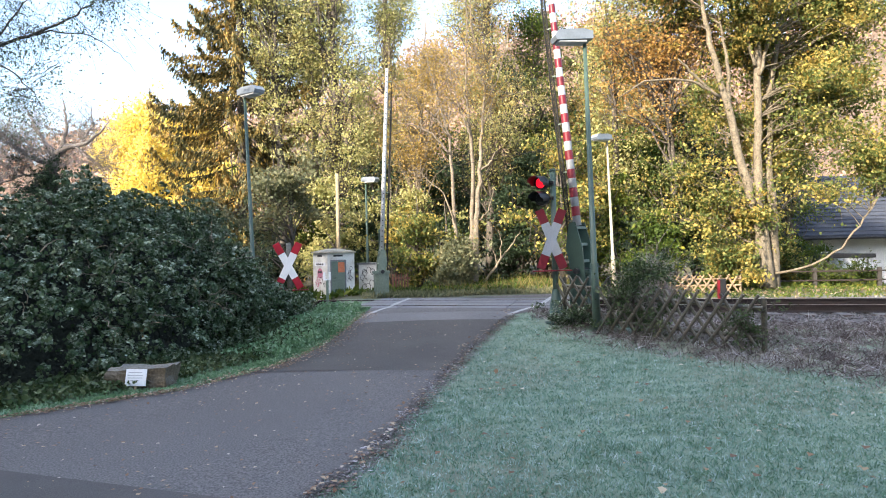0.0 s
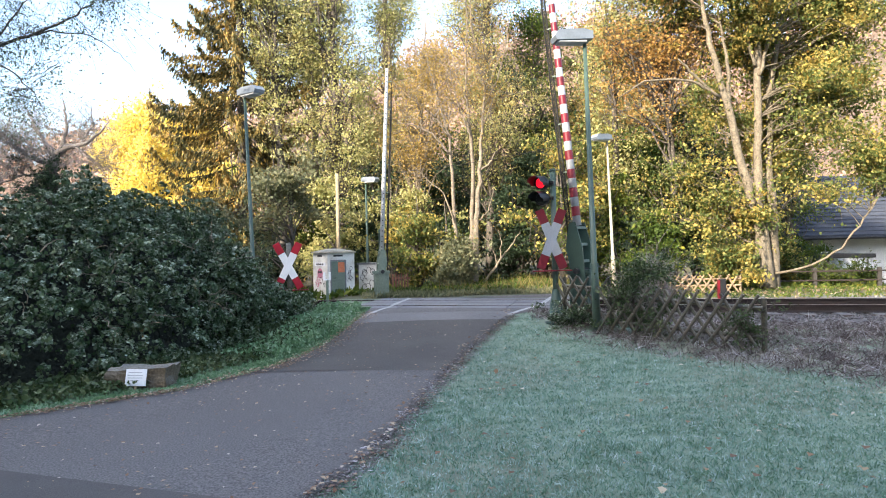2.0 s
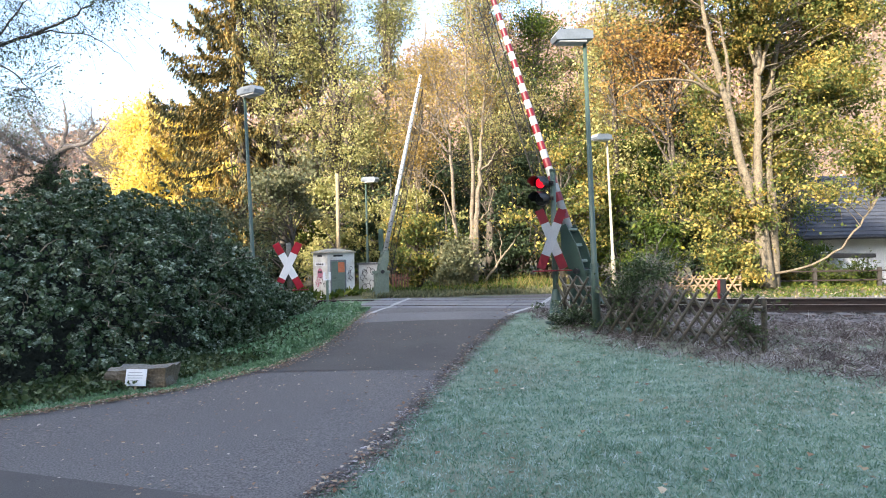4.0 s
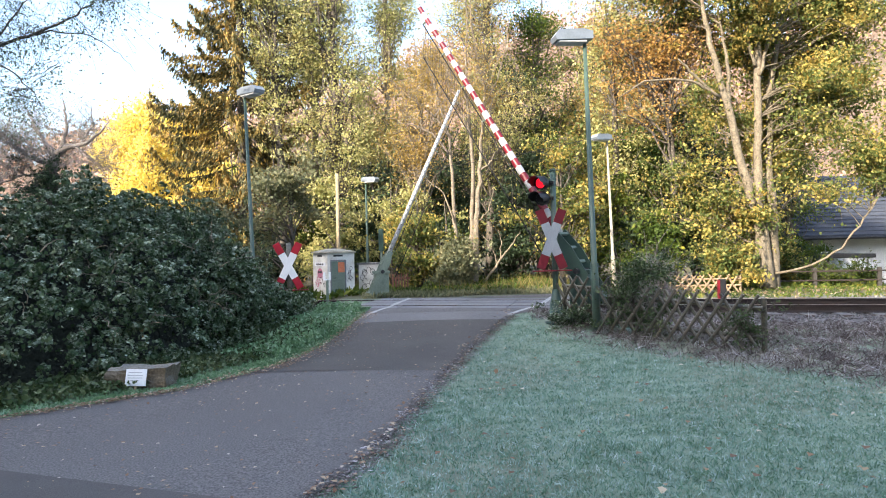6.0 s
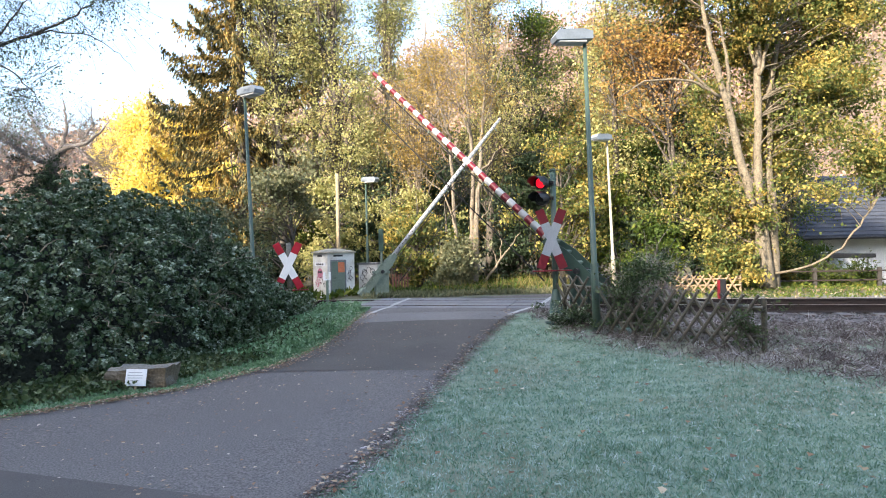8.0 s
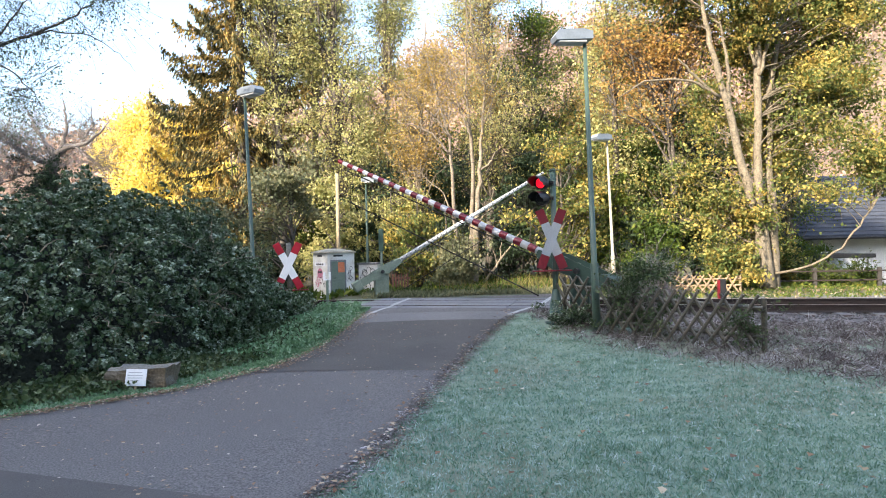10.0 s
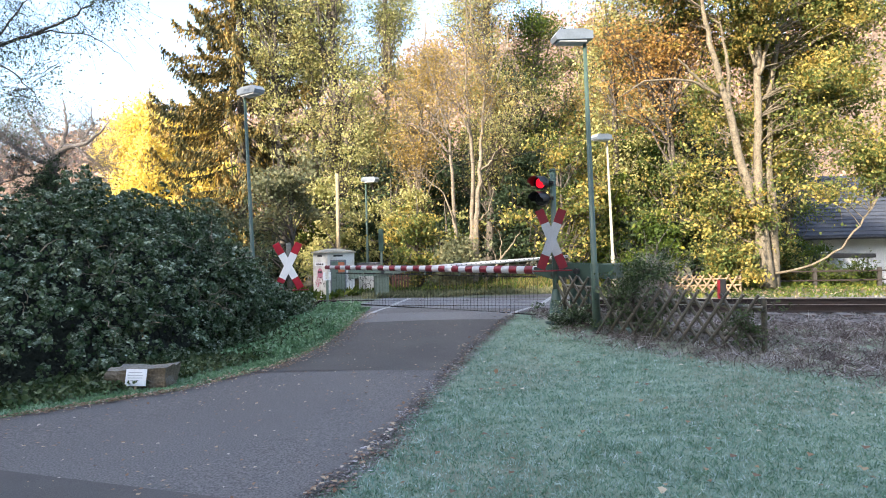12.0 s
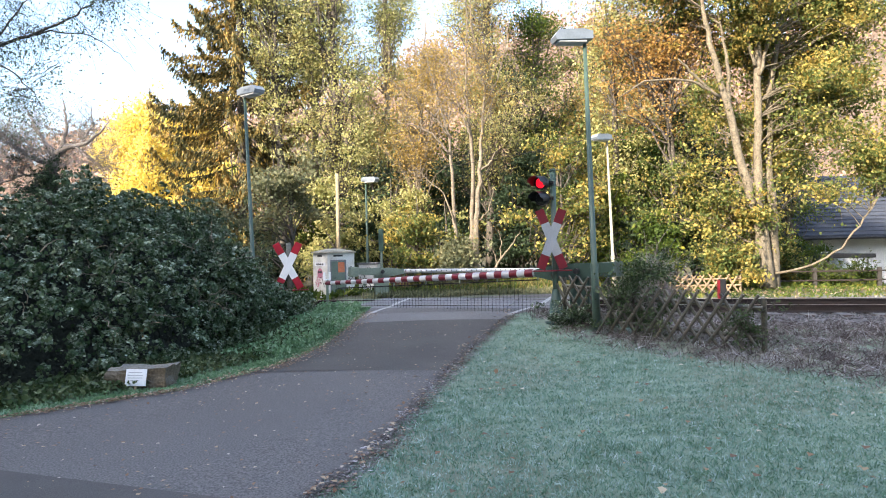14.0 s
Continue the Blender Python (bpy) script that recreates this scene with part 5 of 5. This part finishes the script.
def build_small_things():
    at = (-3.56, 7.75)
    st = thing("boulder", pose(at[0], at[1], gz(*at)), "low mossy sandstone block at the hedge's foot", "stone")
    bm = bmesh.new()
    bmesh.ops.create_cube(bm, size=1)
    bmesh.ops.subdivide_edges(bm, edges=bm.edges[:], cuts=5, use_grid_fill=True)
    for v in bm.verts:
        v.co = Vector((v.co.x * 0.68, v.co.y * 0.4, v.co.z * 0.30 + 0.09)) * (1 + 0.12 * noise.noise(v.co * 2.3)) + Vector((0, 0, 0.03 * noise.noise(v.co * 9)))
    me = bpy.data.meshes.new("block")
    bm.to_mesh(me)
    bm.free()
    me.materials.append(STONE)
    part("block", me, None, st)
    at = (-3.54, 7.44)
    ob = thing("notice_board", pose(at[0] + 0.02, at[1], gz(*at) + 0.07, -14, 2, 3), "small white notice board leaning on the stone", "sign")
    part("panel", Geo().box(-0.115, 0.115, -0.006, 0.006, 0.0, 0.19, 0.003), NOTICE_WHITE, ob)
    for k, w in enumerate((0.15, 0.17, 0.16, 0.1)):
        part("text_bar", Geo().box(-w / 2 - 0.01, w / 2 - 0.01, -0.0085, -0.0055, 0.147 - 0.03 * k, 0.153 - 0.03 * k), SIGN_WHITE, ob)
    part("stake", Geo().box(-0.015, 0.015, 0.007, 0.025, -0.12, 0.12, 0.003), POST_WOOD, ob)
    at = (6.72, 15.9)
    ob = thing("track_post", pose(at[0], at[1], gz(*at)), "short dark rusty post beside the track", "post")
    part("post", Geo().box(-0.05, 0.09, -0.07, 0.07, -0.2, 0.8, 0.01), BLACK_STEEL, ob)
    part("side_plate", Geo().box(-0.078, -0.052, -0.06, 0.06, 0.0, 0.78, 0.006), RED_PAINT, ob, "dark red side plate")
    at = (-3.5, 22.0)
    ob = thing("wooden_pole", pose(at[0], at[1], gz(*at)), "tall plain sunlit wooden pole behind the booth", "pole")
    part("pole", Geo().tube([(0, 0, 0), (0, 0, 4.1)], [0.07, 0.055], 12), POST_WOOD, ob, smooth=True)
    at = (-2.83, 15.95)
    ob = thing("boom_rest", pose(at[0], at[1], gz(*at), 0, 0, -36), "green steel rest post with white tip for the boom", "post")
    part("post", Geo().tube([(0, 0, -0.1), (0, 0, 0.62)], 0.035, 12), GREEN_PALE, ob, smooth=True)
    part("fork", Geo().box(-0.03, 0.03, -0.10, -0.08, 0.62, 0.80, 0.006).box(-0.03, 0.03, 0.08, 0.10, 0.62, 0.80, 0.006).box(-0.03, 0.03, -0.10, 0.10, 0.60, 0.63, 0.006), NOTICE_WHITE, ob, "white steel fork")
    a, b = Vector((-3.5, 22.0, 4.05)), Vector((4.98, 20.3, 4.95))
    ob = thing("overhead_cable", pose(*a), "thin dark overhead cable from pole to lamp", "cable")
    part("wire", Geo().tube([(b - a) * q + Vector((0, 0, -0.9 * q * (1 - q))) for q in np.linspace(0, 1, 17)], 0.009, 5), BLACK_STEEL, ob)
    # shrub growing through the fence
    build_tree("fence_shrub", (2.95, 10.25), [line((0, 0, 0, 0.03), (0, 0, 0.6, 0.02), (0.1, 0, 1.0, 0.008))], [(0.05, -0.05, 0.75, 0.36, 0.22, 0.2), (-0.1, 0.05, 0.4, 0.3, 0.2, 0.33), (0.3, -0.3, 0.3, 0.22, 0.15, 0.25), (0.3, -0.1, 0.95, 0.2, 0.2, 0.15)], 44, 5600, 0.052, L_CLIMBER, BARK_DARK,
               "frosted ivy shrub grown over the fence", category="shrub", cluster=0.1, twigs=2, limb_r=0.01)
    build_tree("fence_shrub", (4.22, 9.08), [line((0, 0, 0, 0.012), (0, 0, 0.3, 0.01), (-0.05, 0, 0.6, 0.005))], [(-0.06, 0.02, 0.28, 0.14, 0.1, 0.26)], 20, 900, 0.05, L_CLIMBER, BARK_DARK,
               "thin ivy climbing the fence's end post", category="shrub", cluster=0.06)
    build_tree("fence_shrub", (4.2, 13.2), [line((0, 0, 0, 0.03), (0, 0, 0.7, 0.02), (0, 0, 1.3, 0.008))], [(0, 0, 0.9, 0.55, 0.5, 0.5)], 60, 1500, 0.045, L_FROSTSHRUB, TWIG_FROST,
               "thin frosted shrub behind the fence", category="shrub", cluster=0.12, twigs=6)
    build_tree("foot_shrub", (2.2, 11.2), [line((0, 0, 0, 0.02), (0, 0, 0.3, 0.01))], [(0, 0, 0.16, 0.42, 0.25, 0.16)], 24, 2600, 0.05, L_IVY, BARK_DARK, "low dark ivy round the signal foot", category="shrub", cluster=0.07, twigs=1, limb_r=0.01)


def build_track_clutter():
    at = (-1.33, 20.0)
    ob = thing("rusty_gate", pose(at[0], at[1], gz(*at), 0, 0, -8), "low rusty slatted gate beside the far barrier", "gate")
    for k in range(6):
        part("slat", Geo().box(-0.24 + 0.09 * k, -0.19 + 0.09 * k, -0.01, 0.01, 0.0, 0.62 + 0.03 * (k % 2), 0.003), RUST_RED, ob)
    for z in (0.15, 0.48):
        part("rail", Geo().box(-0.27, 0.32, 0.011, 0.03, z, z + 0.04, 0.003), RUST_RED, ob)
    at = (-1.83, 19.5)
    ob = thing("signal_post", pose(at[0], at[1], gz(*at)), "slim olive signal post with a dark box", "railway signal")
    part("post", Geo().tube([(0, 0, 0), (0, 0, 1.95)], 0.04, 10), GREEN_PALE, ob, smooth=True)
    part("box", Geo().box(-0.07, 0.07, -0.11, 0.05, 1.3, 1.95, 0.015), GREEN_DARK, ob, "dark green signal box")
    for x, y, w in ((13.2, 22.5, 1.0), (15.0, 23.5, 0.8), (17.9, 23.0, 1.2)):
        build_tree("low_shrub", (x, y), [line((0, 0, 0, 0.03), (0, 0, 0.5, 0.02), (0, 0, 0.9, 0.008))], [(0, 0, 0.5, w, 0.6, 0.4)], 50, 3200, 0.09, L_GREEN if w < 1.3 else L_DARK, BARK_DARK,
                   "low dark shrub beyond the track", category="shrub", cluster=0.12)
    at = (14.2, 21.4)
    ob = thing("rail_fence", pose(at[0], at[1], gz(*at), 0, 0, -6), "plain weathered wooden rail fence before the house", "fence")
    for k in range(5):
        part("post", Geo().box(-4.06 + 2 * k, -3.94 + 2 * k, -0.05, 0.05, -0.5, 0.72, 0.01), DARK_WOOD, ob)
    for z in (0.3, 0.6):
        part("rail", Geo().box(-4.2, 4.2, -0.075, -0.052, z - 0.025, z + 0.025, 0.006), RUST, ob)


def build_house():
    at = (24.7, 37.5)
    ob = thing("house", pose(at[0], at[1], gz(*at) + 0.28, 0, 0, -3), "white plastered house with dark blue-grey tiled roof", "house")
    part("wall", Geo().box(-5.0, 6, -3, 4, -0.5, 2.75), PLASTER, ob)
    roof = part("roof", Geo().prism([(-0.0, 0), (0, 0.12), (4.5, 3.6), (9.0, 0.12), (9, 0)], 0, 13), SLATE, ob, "dark tiled roof", m=pose(-6.2, -4.2, 2.6) @ pose(0, 0, 0, 0, 0, 90) @ Matrix.Diagonal((1, -1, 1, 1)))
    me = Geo().box(-6.5, 6.5, -0.02, 0.02, -0.012, 0.03).mesh("tile_course", SLATE)
    for k in range(17):
        s = k / 17
        part("tile_course", me, None, roof, m=pose(s * 4.5, 6.5, 0.14 + s * 3.48, 0, 0, 90))
    part("gutter", Geo().tube([(-6.2, -4.25, 2.6), (6.8, -4.25, 2.6)], 0.07, 8), BLACK_STEEL, ob)
    w = part("window", Geo().box(0.5, 1.7, -3.03, -2.98, 0.9, 2.0, 0.01), DARK_WOOD, ob, "dark window")
    part("window_sill", Geo().box(0.4, 1.8, -3.12, -3.0, 0.82, 0.9, 0.01), CONCRETE, w)
    ob = thing("carport", pose(18.6, 33.5, gz(18.6, 33.5), 0, 0, -3), "dark open timber carport beside the house", "carport")
    part("roof", Geo().box(-2.2, 2.2, -2, 2, 1.9, 2.1, 0.02), DARK_WOOD, ob)
    for x in (-2, 0, 2):
        for y in (-1.8, 1.8):
            part("post", Geo().box(x - 0.08, x + 0.08, y - 0.08, y + 0.08, 0, 1.9, 0.01), PLASTER if x == 2 else DARK_WOOD, ob)
    part("back_wall", Geo().box(-2.1, 2.1, 1.85, 1.98, 0, 1.9), DARK_WOOD, ob)
    part("rail", Geo().box(-2.3, 2.3, -2.1, -2.02, 0.7, 0.8, 0.01), DARK_WOOD, ob)


build_ground()
build_track()
build_crossing()
build_trees()
build_far_woods()
build_hedge()
build_grass()
build_litter()
build_house()
build_booth()
near = build_barrier((2.50, 11.8), 1.11, 143.3, 6.63, 0.82, 64, "red and white level crossing barrier on dark green drive housing", GREEN_DARK, 0.075, 0.55)
far = build_barrier((-1.71, 18.0), 0.97, 14.8, 5.58, 0.55, 60, "white level crossing barrier on pale green drive housing", GREEN_PALE, 0.064, 0.75, bands=False)
build_signal()
build_left_cross()
build_lamp((2.46, 10.6), 4.76, 8, -1.3)
build_lamp((-4.3, 15.0), 5.3, 145, -1.7)
build_lamp((-2.75, 24.0), 4.1, 150, -0.3)
build_lamp((5.28, 20.3), 4.75, 30, -1.8, pole_mat=LAMP_SUNLIT)
picket_fence("lattice_fence", (2.62, 10.45), (4.36, 9.0), 0.80, FENCE_WOOD, "weathered crossed-slat wooden fence, frosted, with ivy")
picket_fence("lattice_fence", (2.08, 11.52), (2.72, 10.95), 0.85, FENCE_WOOD, "weathered crossed-slat wooden fence beside the signal")
picket_fence("lattice_fence", (6.4, 19.3), (8.6, 19.0), 0.52, FENCE_WARM, "sunlit crossed-slat wooden fence beyond the track", 0.24)
build_small_things()
build_track_clutter()

NEAR_ANGLES = [(0, 84.1), (2.2, 84.1), (2.5, 83.4), (2.8, 81.4), (3.2, 77.6), (4.3, 69.6), (5.4, 61.4), (6, 57.1), (6.5, 53.4), (7, 49.6), (7.5, 45.6),
               (8.2, 40.1), (9.3, 29.6), (10.4, 18.6), (11.0, 12.0), (11.5, 6.2), (12, 0.5), (12.3, -2.2), (12.6, -2.8), (14, -2.8)]
FAR_ANGLES = [(0, 87.1), (2.3, 87.1), (2.6, 86.3), (3.2, 81.8), (4.3, 75.8), (5.4, 69.2), (6.5, 61.8), (7.5, 54.5), (8.2, 48.7), (9.3, 37.2), (10.4, 24.8),
              (11.0, 16.8), (11.5, 9.8), (12, 2.9), (12.3, -0.6), (12.6, -1.0), (14, -1.0)]


def motions():
    for (ob, arm, h, hung, swung), angles in ((near, NEAR_ANGLES), (far, FAR_ANGLES)):
        walk(arm, [(t, pose(0, 0, h, 0, -a, 0)) for t, a in angles])
        for rail, d in hung:
            walk(rail, [(t, pose(-d * math.sin(radians(a)), 0, -0.13 - d * math.cos(radians(a)))) for t, a in angles])
        for rod, x in swung:
            walk(rod, [(t, pose(x, 0, -0.13, 0, a, 0)) for t, a in angles])


motions()
